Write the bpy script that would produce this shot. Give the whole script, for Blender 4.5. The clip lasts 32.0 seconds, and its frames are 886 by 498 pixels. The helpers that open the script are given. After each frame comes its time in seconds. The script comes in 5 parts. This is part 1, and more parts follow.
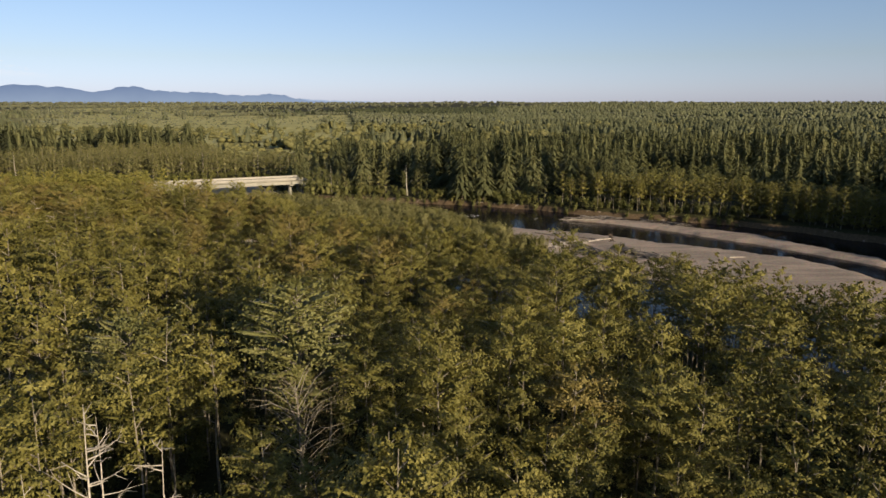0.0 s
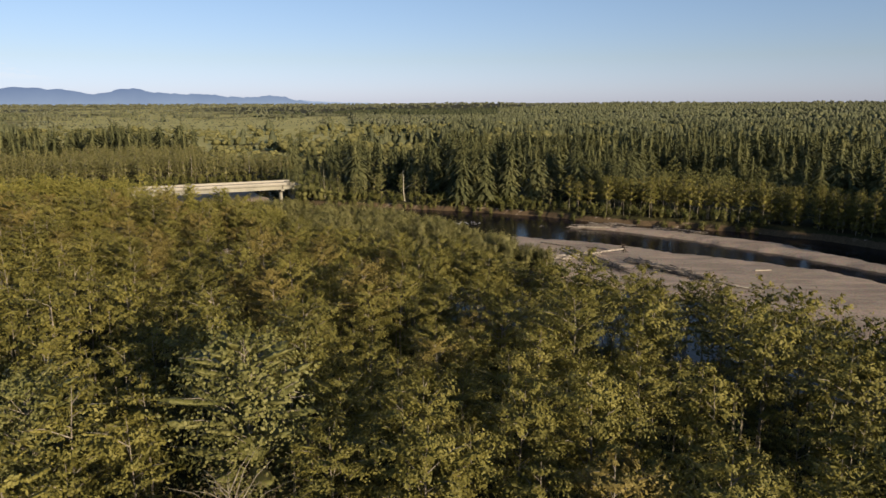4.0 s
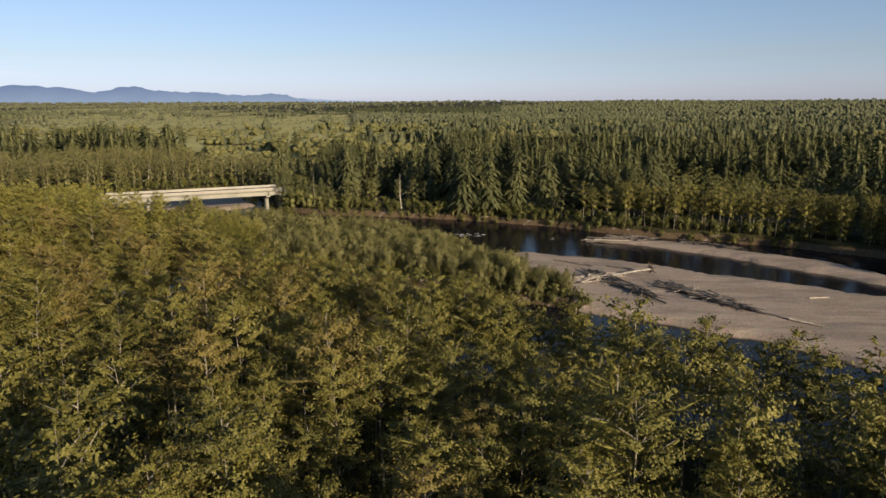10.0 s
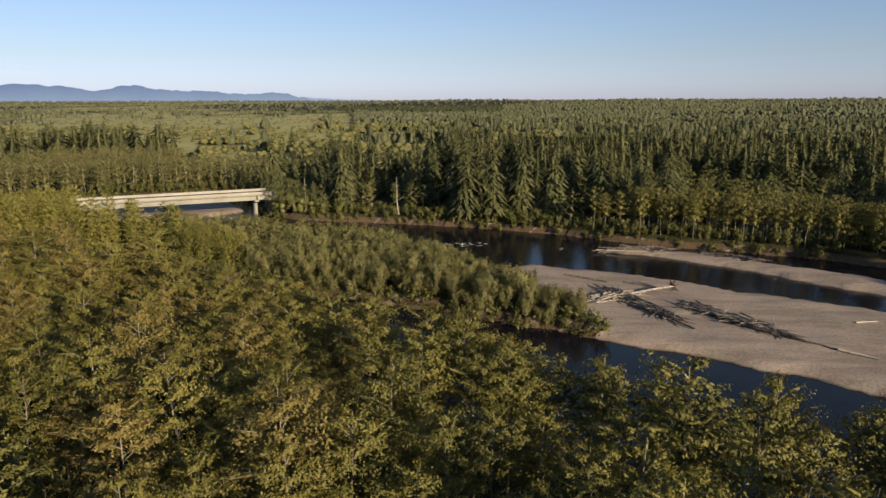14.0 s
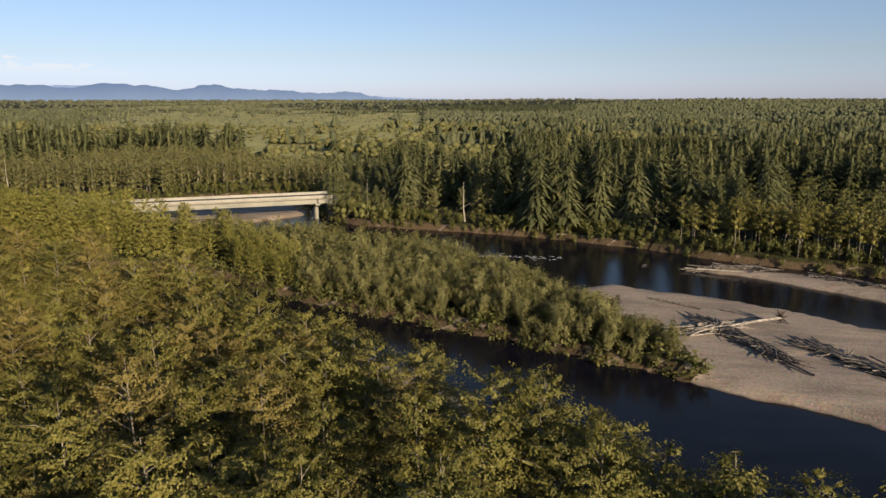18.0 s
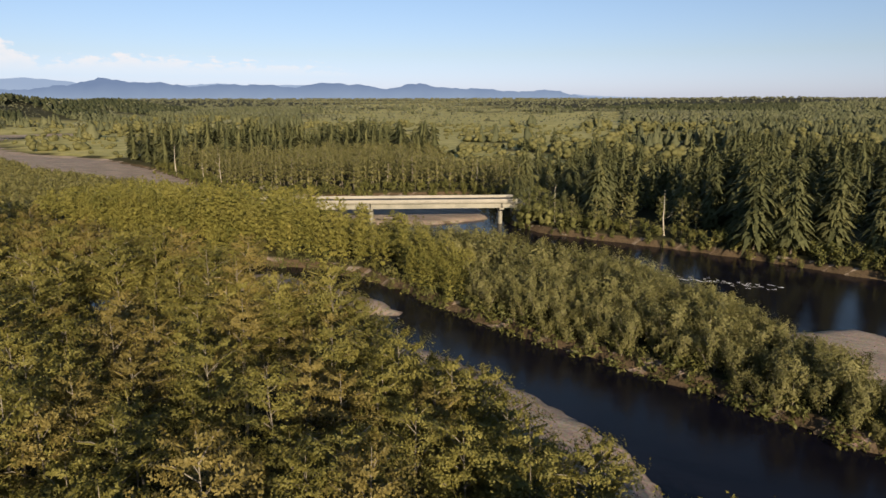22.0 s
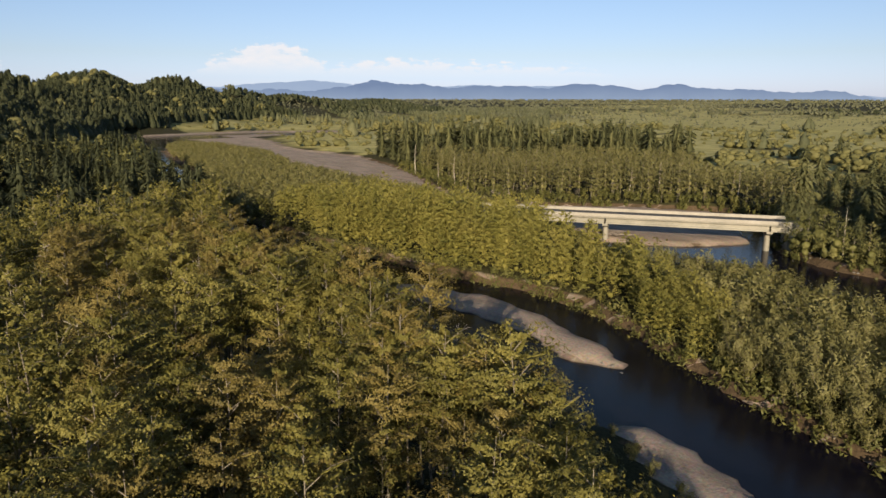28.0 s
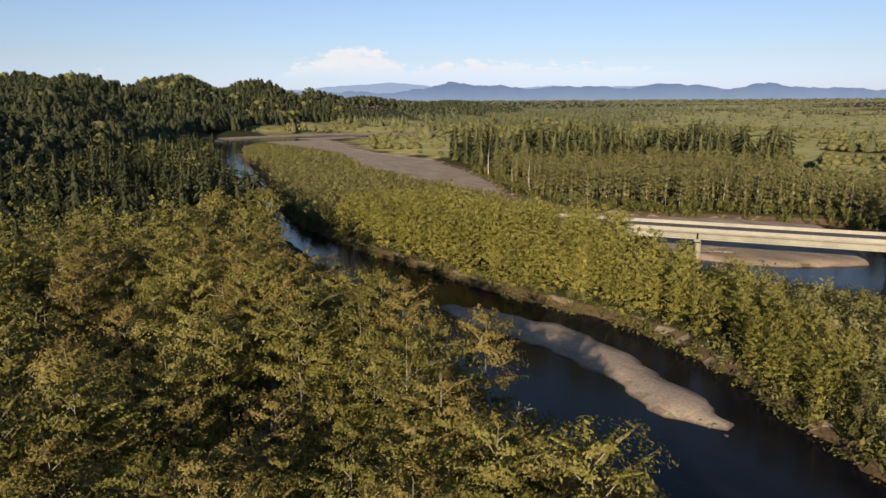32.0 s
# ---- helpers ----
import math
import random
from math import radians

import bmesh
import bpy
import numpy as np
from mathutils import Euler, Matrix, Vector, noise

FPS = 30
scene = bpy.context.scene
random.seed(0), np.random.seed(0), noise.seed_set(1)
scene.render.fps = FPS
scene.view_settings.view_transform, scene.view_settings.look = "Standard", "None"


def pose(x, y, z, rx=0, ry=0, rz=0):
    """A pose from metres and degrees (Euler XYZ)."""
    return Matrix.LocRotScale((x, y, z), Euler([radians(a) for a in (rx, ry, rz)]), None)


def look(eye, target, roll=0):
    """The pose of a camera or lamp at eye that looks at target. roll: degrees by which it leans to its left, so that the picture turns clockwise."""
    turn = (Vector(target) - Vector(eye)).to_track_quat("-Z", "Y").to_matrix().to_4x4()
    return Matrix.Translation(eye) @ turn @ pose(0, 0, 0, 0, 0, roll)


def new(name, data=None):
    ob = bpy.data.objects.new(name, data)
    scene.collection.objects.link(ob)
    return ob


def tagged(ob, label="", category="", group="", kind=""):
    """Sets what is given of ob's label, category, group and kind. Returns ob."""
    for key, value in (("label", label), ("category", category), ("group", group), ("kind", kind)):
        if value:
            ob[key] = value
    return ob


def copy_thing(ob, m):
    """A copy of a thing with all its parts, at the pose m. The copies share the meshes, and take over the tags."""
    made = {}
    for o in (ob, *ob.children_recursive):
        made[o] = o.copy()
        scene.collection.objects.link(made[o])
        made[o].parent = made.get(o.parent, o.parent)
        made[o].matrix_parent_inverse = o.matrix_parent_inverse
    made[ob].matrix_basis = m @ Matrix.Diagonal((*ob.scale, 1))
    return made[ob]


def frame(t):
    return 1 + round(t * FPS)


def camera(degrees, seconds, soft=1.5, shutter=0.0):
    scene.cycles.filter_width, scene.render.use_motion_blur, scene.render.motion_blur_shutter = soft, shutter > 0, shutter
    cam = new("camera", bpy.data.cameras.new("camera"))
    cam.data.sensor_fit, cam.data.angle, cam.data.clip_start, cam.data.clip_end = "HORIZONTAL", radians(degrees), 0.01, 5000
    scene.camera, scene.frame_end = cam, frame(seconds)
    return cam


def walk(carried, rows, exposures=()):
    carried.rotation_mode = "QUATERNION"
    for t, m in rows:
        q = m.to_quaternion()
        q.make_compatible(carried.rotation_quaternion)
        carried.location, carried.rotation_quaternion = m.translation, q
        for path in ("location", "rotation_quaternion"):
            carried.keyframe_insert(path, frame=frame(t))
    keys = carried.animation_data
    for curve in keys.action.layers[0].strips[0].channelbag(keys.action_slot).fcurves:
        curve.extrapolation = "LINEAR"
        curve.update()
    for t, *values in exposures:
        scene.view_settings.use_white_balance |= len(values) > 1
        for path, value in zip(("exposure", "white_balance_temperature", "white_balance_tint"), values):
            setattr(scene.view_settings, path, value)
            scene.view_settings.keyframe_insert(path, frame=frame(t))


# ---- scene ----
cam = camera(64.9, 32.0)
PATH = [
    (0, (0.91, -3.56, 40.133), (0.76, -1.608, 39.723), -0.0),
    (0.5, (0.836, -1.507, 40.117), (0.684, 0.445, 39.708), -0.1),
    (1, (0.747, 0.468, 40.124), (0.595, 2.42, 39.716), -0.1),
    (1.5, (0.71, 2.543, 40.077), (0.557, 4.495, 39.669), -0.1),
    (2, (0.669, 4.531, 39.956), (0.515, 6.483, 39.549), -0.1),
    (2.5, (0.694, 6.424, 39.867), (0.539, 8.376, 39.46), -0.2),
    (3, (0.612, 8.34, 39.957), (0.458, 10.292, 39.55), -0.1),
    (3.5, (0.567, 10.366, 39.831), (0.413, 12.319, 39.424), -0.2),
    (5.5, (0.124, 18.484, 39.625), (-0.03, 20.436, 39.218), -0.2),
    (6, (-0.017, 20.444, 39.682), (-0.171, 22.396, 39.274), -0.2),
    (6.5, (-0.171, 22.618, 39.698), (-0.326, 24.57, 39.291), -0.2),
    (7, (-0.174, 24.835, 39.723), (-0.331, 26.786, 39.315), -0.2),
    (7.5, (-0.278, 26.784, 39.686), (-0.435, 28.735, 39.276), -0.2),
    (8, (-0.387, 28.898, 39.7), (-0.545, 30.849, 39.289), -0.2),
    (8.5, (-0.486, 30.995, 39.691), (-0.644, 32.946, 39.28), -0.2),
    (9, (-0.6, 33.062, 39.706), (-0.759, 35.012, 39.294), -0.1),
    (9.5, (-0.682, 35.169, 39.725), (-0.841, 37.12, 39.313), -0.2),
    (10, (-0.844, 37.261, 39.681), (-1.004, 39.212, 39.269), -0.2),
    (10.5, (-1.011, 39.234, 39.515), (-1.172, 41.184, 39.105), -0.1),
    (11, (-1.089, 41.239, 39.523), (-1.249, 43.19, 39.112), -0.1),
    (11.5, (-1.109, 43.329, 39.528), (-1.271, 45.279, 39.117), -0.2),
    (12, (-1.209, 45.547, 39.509), (-1.372, 47.497, 39.098), -0.2),
    (12.5, (-1.344, 47.43, 39.538), (-1.507, 49.381, 39.125), -0.2),
    (13, (-1.516, 49.398, 39.553), (-1.678, 51.348, 39.14), -0.2),
    (13.5, (-1.499, 51.571, 39.597), (-1.664, 53.52, 39.183), -0.3),
    (14, (-1.525, 53.628, 39.601), (-1.69, 55.577, 39.186), -0.2),
    (14.5, (-1.809, 55.714, 39.523), (-1.973, 57.664, 39.11), -0.2),
    (16.5, (-2.898, 63.127, 39.807), (-3.124, 65.07, 39.391), -0.1),
    (17, (-2.895, 65.04, 39.783), (-3.166, 66.977, 39.367), -0.1),
    (17.5, (-3.066, 67.071, 39.799), (-3.378, 69.003, 39.383), -0.0),
    (18, (-3.24, 69.423, 39.738), (-3.597, 71.347, 39.321), -0.1),
    (18.5, (-3.343, 71.549, 39.768), (-3.761, 73.46, 39.351), -0.1),
    (19, (-3.662, 73.638, 39.718), (-4.142, 75.534, 39.301), -0.1),
    (19.5, (-3.911, 75.717, 39.69), (-4.456, 77.595, 39.272), 0.0),
    (20, (-4.204, 77.644, 39.68), (-4.812, 79.502, 39.262), -0.0),
    (20.5, (-4.661, 79.519, 39.685), (-5.333, 81.356, 39.266), -0.0),
    (21, (-5.385, 81.856, 39.634), (-6.124, 83.666, 39.215), -0.0),
    (21.5, (-5.982, 84.061, 39.613), (-6.787, 85.843, 39.194), -0.0),
    (22, (-6.315, 86.025, 39.554), (-7.185, 87.775, 39.134), -0.1),
    (22.5, (-6.675, 87.823, 39.538), (-7.61, 89.54, 39.117), -0.1),
    (23, (-7.296, 89.795, 39.459), (-8.295, 91.475, 39.038), -0.1),
    (23.5, (-8.065, 91.792, 39.463), (-9.125, 93.434, 39.042), -0.1),
    (24, (-8.734, 93.617, 39.459), (-9.856, 95.218, 39.038), -0.1),
    (24.5, (-9.611, 95.408, 39.37), (-10.793, 96.965, 38.948), -0.1),
    (25, (-10.542, 97.463, 39.189), (-11.783, 98.974, 38.768), -0.1),
    (25.5, (-11.472, 99.287, 39.161), (-12.77, 100.749, 38.74), -0.2),
    (26, (-12.608, 101.103, 39.093), (-13.955, 102.52, 38.672), -0.2),
    (26.5, (-13.72, 102.905, 38.983), (-15.093, 104.297, 38.563), -0.1),
    (28.5, (-18.315, 109.356, 38.877), (-19.748, 110.687, 38.459), -0.0),
    (29, (-19.45, 110.917, 39.01), (-20.903, 112.227, 38.59), -0.2),
    (29.5, (-20.645, 112.32, 39.264), (-22.121, 113.602, 38.844), -0.3),
    (30, (-21.949, 113.832, 39.186), (-23.45, 115.086, 38.767), -0.3),
    (30.5, (-23.678, 115.378, 39.024), (-25.199, 116.609, 38.607), -0.2),
    (31, (-25.219, 116.71, 39.194), (-26.754, 117.923, 38.777), -0.2),
    (31.5, (-26.533, 118.147, 39.254), (-28.079, 119.346, 38.838), -0.4),
    (32, (-27.999, 119.78, 38.985), (-29.558, 120.963, 38.572), -0.3),
]
walk(cam, [(t, look(e, g, r)) for t, e, g, r in PATH])
scene.view_settings.exposure = 0.77

# ---------------------------------------------------------------- world, sun
SUN_EL, SUN_AZ = radians(14.5), math.atan2(0.67, -0.742)
world = bpy.data.worlds.new("sky")
scene.world = world
world.use_nodes = True
wn, wl = world.node_tree.nodes, world.node_tree.links
wn.clear()
w_out = wn.new("ShaderNodeOutputWorld")
w_bg = wn.new("ShaderNodeBackground")
w_sky = wn.new("ShaderNodeTexSky")
w_sky.sky_type = "NISHITA"
w_sky.sun_disc = False
w_sky.sun_elevation, w_sky.sun_rotation = SUN_EL, SUN_AZ
w_sky.air_density, w_sky.dust_density, w_sky.ozone_density = 1.0, 0.25, 2.2
w_sky.altitude = 50
SKY = 0.059
w_bg.inputs["Strength"].default_value = SKY


def w_math(op, a, b=0.0, c=None, clamp=False):
    m = wn.new("ShaderNodeMath")
    m.operation, m.use_clamp = op, clamp
    for k, value in enumerate((a, b) if c is None else (a, b, c)):
        if isinstance(value, (int, float)):
            m.inputs[k].default_value = value
        else:
            wl.new(value, m.inputs[k])
    return m.outputs[0]


# fair-weather cumulus low over the western mountains: tops by bearing, ragged by noise
w_co = wn.new("ShaderNodeTexCoord")
w_xyz = wn.new("ShaderNodeSeparateXYZ")
wl.new(w_co.outputs["Generated"], w_xyz.inputs[0])
bearing = w_math("ARCTAN2", w_math("MULTIPLY", w_xyz.outputs[0], -1.0), w_xyz.outputs[1])
w_env = wn.new("ShaderNodeValToRGB")
w_env.color_ramp.interpolation = "B_SPLINE"
tops = [(29, 0.0), (33, 0.045), (37, 0.052), (45, 0.056), (49, 0.066), (53, 0.062), (55.2, 0.045), (57, 0.070), (60.3, 0.09), (62.5, 0.070), (65.5, 0.05), (69, 0.0), (76.8, 0.0), (78.3, 0.07), (80, 0.0)]
while len(w_env.color_ramp.elements) < len(tops):
    w_env.color_ramp.elements.new(0.5)
for k, (deg, top) in enumerate(tops):
    w_env.color_ramp.elements[k].position, w_env.color_ramp.elements[k].color = (deg - 28) / 54, (top * 8, top * 8, top * 8, 1)
wl.new(w_math("DIVIDE", w_math("SUBTRACT", bearing, radians(28)), radians(54)), w_env.inputs[0])
w_vec = wn.new("ShaderNodeCombineXYZ")
wl.new(w_math("MULTIPLY", bearing, 46.0), w_vec.inputs[0])
wl.new(w_math("MULTIPLY", w_xyz.outputs[2], 110.0), w_vec.inputs[1])
w_noise = wn.new("ShaderNodeTexNoise")
w_noise.inputs["Scale"].default_value, w_noise.inputs["Detail"].default_value, w_noise.inputs["Roughness"].default_value = 1.0, 7, 0.6
wl.new(w_vec.outputs[0], w_noise.inputs["Vector"])
puff = w_math("ADD", w_math("DIVIDE", w_env.outputs[0], 8.0), w_math("MULTIPLY", w_math("SUBTRACT", w_noise.outputs[0], 0.6), 0.06))
puff = w_math("MULTIPLY", w_math("SUBTRACT", puff, w_xyz.outputs[2]), 130.0, clamp=True)
under = w_math("MULTIPLY", w_math("SUBTRACT", w_xyz.outputs[2], 0.030), 45.0, clamp=True)
cloud = w_math("MULTIPLY", w_math("MULTIPLY", puff, under), w_math("ADD", w_math("MULTIPLY", w_noise.outputs[0], 0.9), 0.25), clamp=True)
w_mix = wn.new("ShaderNodeMix")
w_mix.data_type = "RGBA"
wl.new(cloud, w_mix.inputs[0])
w_tone = wn.new("ShaderNodeValToRGB")
w_tone.color_ramp.elements.new(0.1)
for k, (at, tone) in enumerate(((0.0, (0.87, 1.02, 1.98)), (0.06, (0.97, 0.97, 1.32)), (0.3, (1.30, 1.21, 1.15)))):
    w_tone.color_ramp.elements[k].position, w_tone.color_ramp.elements[k].color = at, (*tone, 1)
wl.new(w_xyz.outputs[2], w_tone.inputs[0])
w_air = wn.new("ShaderNodeMix")
w_air.data_type, w_air.blend_type = "RGBA", "MULTIPLY"
w_air.inputs[0].default_value = 1.0
wl.new(w_sky.outputs[0], w_air.inputs[6])
wl.new(w_tone.outputs[0], w_air.inputs[7])
wl.new(w_air.outputs[2], w_mix.inputs[6])
w_mix.inputs[7].default_value = (9.4, 8.9, 8.9, 1)
wl.new(w_mix.outputs[2], w_bg.inputs["Color"])
wl.new(w_bg.outputs[0], w_out.inputs["Surface"])

sun_data = bpy.data.lights.new("sun", "SUN")
sun_data.energy, sun_data.angle, sun_data.color = 5.0, radians(0.6), (1.0, 0.81, 0.565)
sun = new("sun", sun_data)
sun.matrix_world = look((0, 0, 0), (-math.sin(SUN_AZ) * math.cos(SUN_EL), -math.cos(SUN_AZ) * math.cos(SUN_EL), -math.sin(SUN_EL)))
sun.location = (200, -220, 150)


# ---------------------------------------------------------------- materials
def material(name):
    m = bpy.data.materials.new(name)
    m.use_nodes = True
    n, l = m.node_tree.nodes, m.node_tree.links
    return m, n, l, n["Principled BSDF"]


def noise_node(n, l, scale, detail=4, rough=0.55, vec=None):
    t = n.new("ShaderNodeTexNoise")
    t.inputs["Scale"].default_value, t.inputs["Detail"].default_value, t.inputs["Roughness"].default_value = scale, detail, rough
    if vec:
        l.new(vec, t.inputs["Vector"])
    return t


def ramp_node(n, l, fac, stops):
    r = n.new("ShaderNodeValToRGB")
    e = r.color_ramp.elements
    while len(e) < len(stops):
        e.new(0.5)
    for k, (p, c) in enumerate(stops):
        e[k].position, e[k].color = p, (*c, 1)
    l.new(fac, r.inputs[0])
    return r


def mix_node(n, l, fac, a, b, blend="MIX"):
    m = n.new("ShaderNodeMix")
    m.data_type, m.blend_type = "RGBA", blend
    for value, k in ((fac, 0), (a, 6), (b, 7)):
        if isinstance(value, (int, float)):
            m.inputs[k].default_value = value
        elif isinstance(value, tuple):
            m.inputs[k].default_value = (*value, 1)
        else:
            l.new(value, m.inputs[k])
    return m.outputs[2]


def math_node(n, l, op, a, b=0.0, clamp=False):
    m = n.new("ShaderNodeMath")
    m.operation, m.use_clamp = op, clamp
    for k, value in enumerate((a, b)):
        if isinstance(value, (int, float)):
            m.inputs[k].default_value = value
        else:
            l.new(value, m.inputs[k])
    return m.outputs[0]


def bump_node(n, l, height, strength, distance, bsdf):
    b = n.new("ShaderNodeBump")
    b.inputs["Strength"].default_value, b.inputs["Distance"].default_value = strength, distance
    l.new(height, b.inputs["Height"])
    l.new(b.outputs[0], bsdf.inputs["Normal"])
    return b


def leaf_material(name, dark, mid, light, patch=0.13, glow=0.22, rough=0.55, grain=3.2):
    """Foliage: three tones, varied leaf by leaf and tree by tree, thin enough to let light through."""
    m, n, l, p = material(name)
    geo = n.new("ShaderNodeNewGeometry")
    big = noise_node(n, l, patch, 3, 0.6, geo.outputs["Position"])
    fac = math_node(n, l, "ADD", math_node(n, l, "MULTIPLY", geo.outputs["Random Per Island"], 0.24), math_node(n, l, "MULTIPLY", big.outputs[0], 1.1))
    fine = noise_node(n, l, grain, 3, 0.7, geo.outputs["Position"])
    fac = math_node(n, l, "ADD", fac, math_node(n, l, "MULTIPLY", fine.outputs[0], 0.4))
    fac = math_node(n, l, "SUBTRACT", fac, 0.37, True)
    bump_node(n, l, fine.outputs[0], 0.8, 0.5 / grain, p)
    col = ramp_node(n, l, fac, [(0.12, dark), (0.5, mid), (0.9, light)]).outputs[0]
    l.new(col, p.inputs["Base Color"])
    p.inputs["Roughness"].default_value = rough
    p.inputs["Specular IOR Level"].default_value = 0.25
    tr = n.new("ShaderNodeBsdfTranslucent")
    l.new(mix_node(n, l, 1.0, col, (1.0, 1.0, 0.6), "MULTIPLY"), tr.inputs["Color"])
    mx = n.new("ShaderNodeMixShader")
    mx.inputs[0].default_value = glow
    l.new(p.outputs[0], mx.inputs[1])
    l.new(tr.outputs[0], mx.inputs[2])
    l.new(mx.outputs[0], n["Material Output"].inputs["Surface"])
    return m


def bark_material(name, dark, light, scale=3.0):
    m, n, l, p = material(name)
    geo = n.new("ShaderNodeNewGeometry")
    t = noise_node(n, l, scale, 5, 0.65, geo.outputs["Position"])
    l.new(ramp_node(n, l, t.outputs[0], [(0.35, dark), (0.65, light)]).outputs[0], p.inputs["Base Color"])
    p.inputs["Roughness"].default_value = 0.9
    bump_node(n, l, t.outputs[0], 0.6, 0.05, p)
    return m


M_ALDER = leaf_material("alder_leaves", (0.046, 0.047, 0.013), (0.142, 0.131, 0.031), (0.265, 0.232, 0.066), glow=0.2)
M_ALDER_BRIGHT = leaf_material("young_alder_leaves", (0.09, 0.096, 0.024), (0.205, 0.192, 0.046), (0.32, 0.28, 0.08), glow=0.28)
M_ALDER_BROWN = leaf_material("browning_alder_leaves", (0.050, 0.044, 0.014), (0.156, 0.126, 0.036), (0.29, 0.228, 0.076), glow=0.2)
M_COTTON = leaf_material("cottonwood_leaves", (0.055, 0.06, 0.018), (0.130, 0.130, 0.041), (0.225, 0.208, 0.08))
M_DRYLEAF = leaf_material("sparse_brown_leaves", (0.07, 0.055, 0.025), (0.12, 0.095, 0.045), (0.17, 0.14, 0.075))
M_WILLOW = leaf_material("willow_leaves", (0.06, 0.06, 0.020), (0.145, 0.138, 0.050), (0.24, 0.22, 0.095), 0.3)
M_CONIFER = leaf_material("conifer_needles", (0.034, 0.041, 0.018), (0.084, 0.090, 0.037), (0.155, 0.150, 0.062), 0.06, 0.12, 0.75, 0.9)
# Conifer needles in darker tones than M_CONIFER, for the hill and upstream.
M_DARKCON = leaf_material("darker_conifer_needles", (0.014, 0.020, 0.010), (0.036, 0.043, 0.019), (0.072, 0.075, 0.032), 0.06, 0.1, 0.75, 0.9)
M_SHRUB = leaf_material("bank_shrub_leaves", (0.045, 0.052, 0.015), (0.10, 0.103, 0.03), (0.175, 0.15, 0.045), 0.2)
# Next two: air haze mixed into the far leaf colours as paler, greyer tones.
M_HAZEWOOD = leaf_material("hazed_wood_leaves", (0.07, 0.078, 0.05), (0.11, 0.116, 0.07), (0.155, 0.157, 0.095), 0.012, 0.15, 0.8, 0.7)
M_HAZECON = leaf_material("hazed_conifer_needles", (0.045, 0.053, 0.030), (0.086, 0.094, 0.048), (0.145, 0.145, 0.072), 0.03, 0.15, 0.8, 0.7)
M_PLAINWOOD = leaf_material("plain_broadleaf_leaves", (0.070, 0.074, 0.030), (0.128, 0.125, 0.047), (0.195, 0.180, 0.072), 0.03, 0.2, 0.7, 0.7)
M_BARK = bark_material("alder_bark", (0.10, 0.085, 0.065), (0.27, 0.24, 0.19))
M_DARKBARK = bark_material("conifer_bark", (0.07, 0.055, 0.04), (0.17, 0.14, 0.10))
M_DEADWOOD = bark_material("bleached_deadwood", (0.21, 0.185, 0.15), (0.44, 0.40, 0.34))
M_DRIFT = bark_material("weathered_driftwood", (0.055, 0.045, 0.04), (0.21, 0.185, 0.165), 1.5)
M_DRIFTPALE = bark_material("grey_stripped_trunk", (0.13, 0.11, 0.095), (0.38, 0.34, 0.30), 1.5)
M_ROOT = bark_material("dark_rootwad", (0.05, 0.035, 0.025), (0.13, 0.095, 0.07), 2.0)
M_STONE = bark_material("river_stone", (0.08, 0.075, 0.07), (0.24, 0.225, 0.205), 1.0)


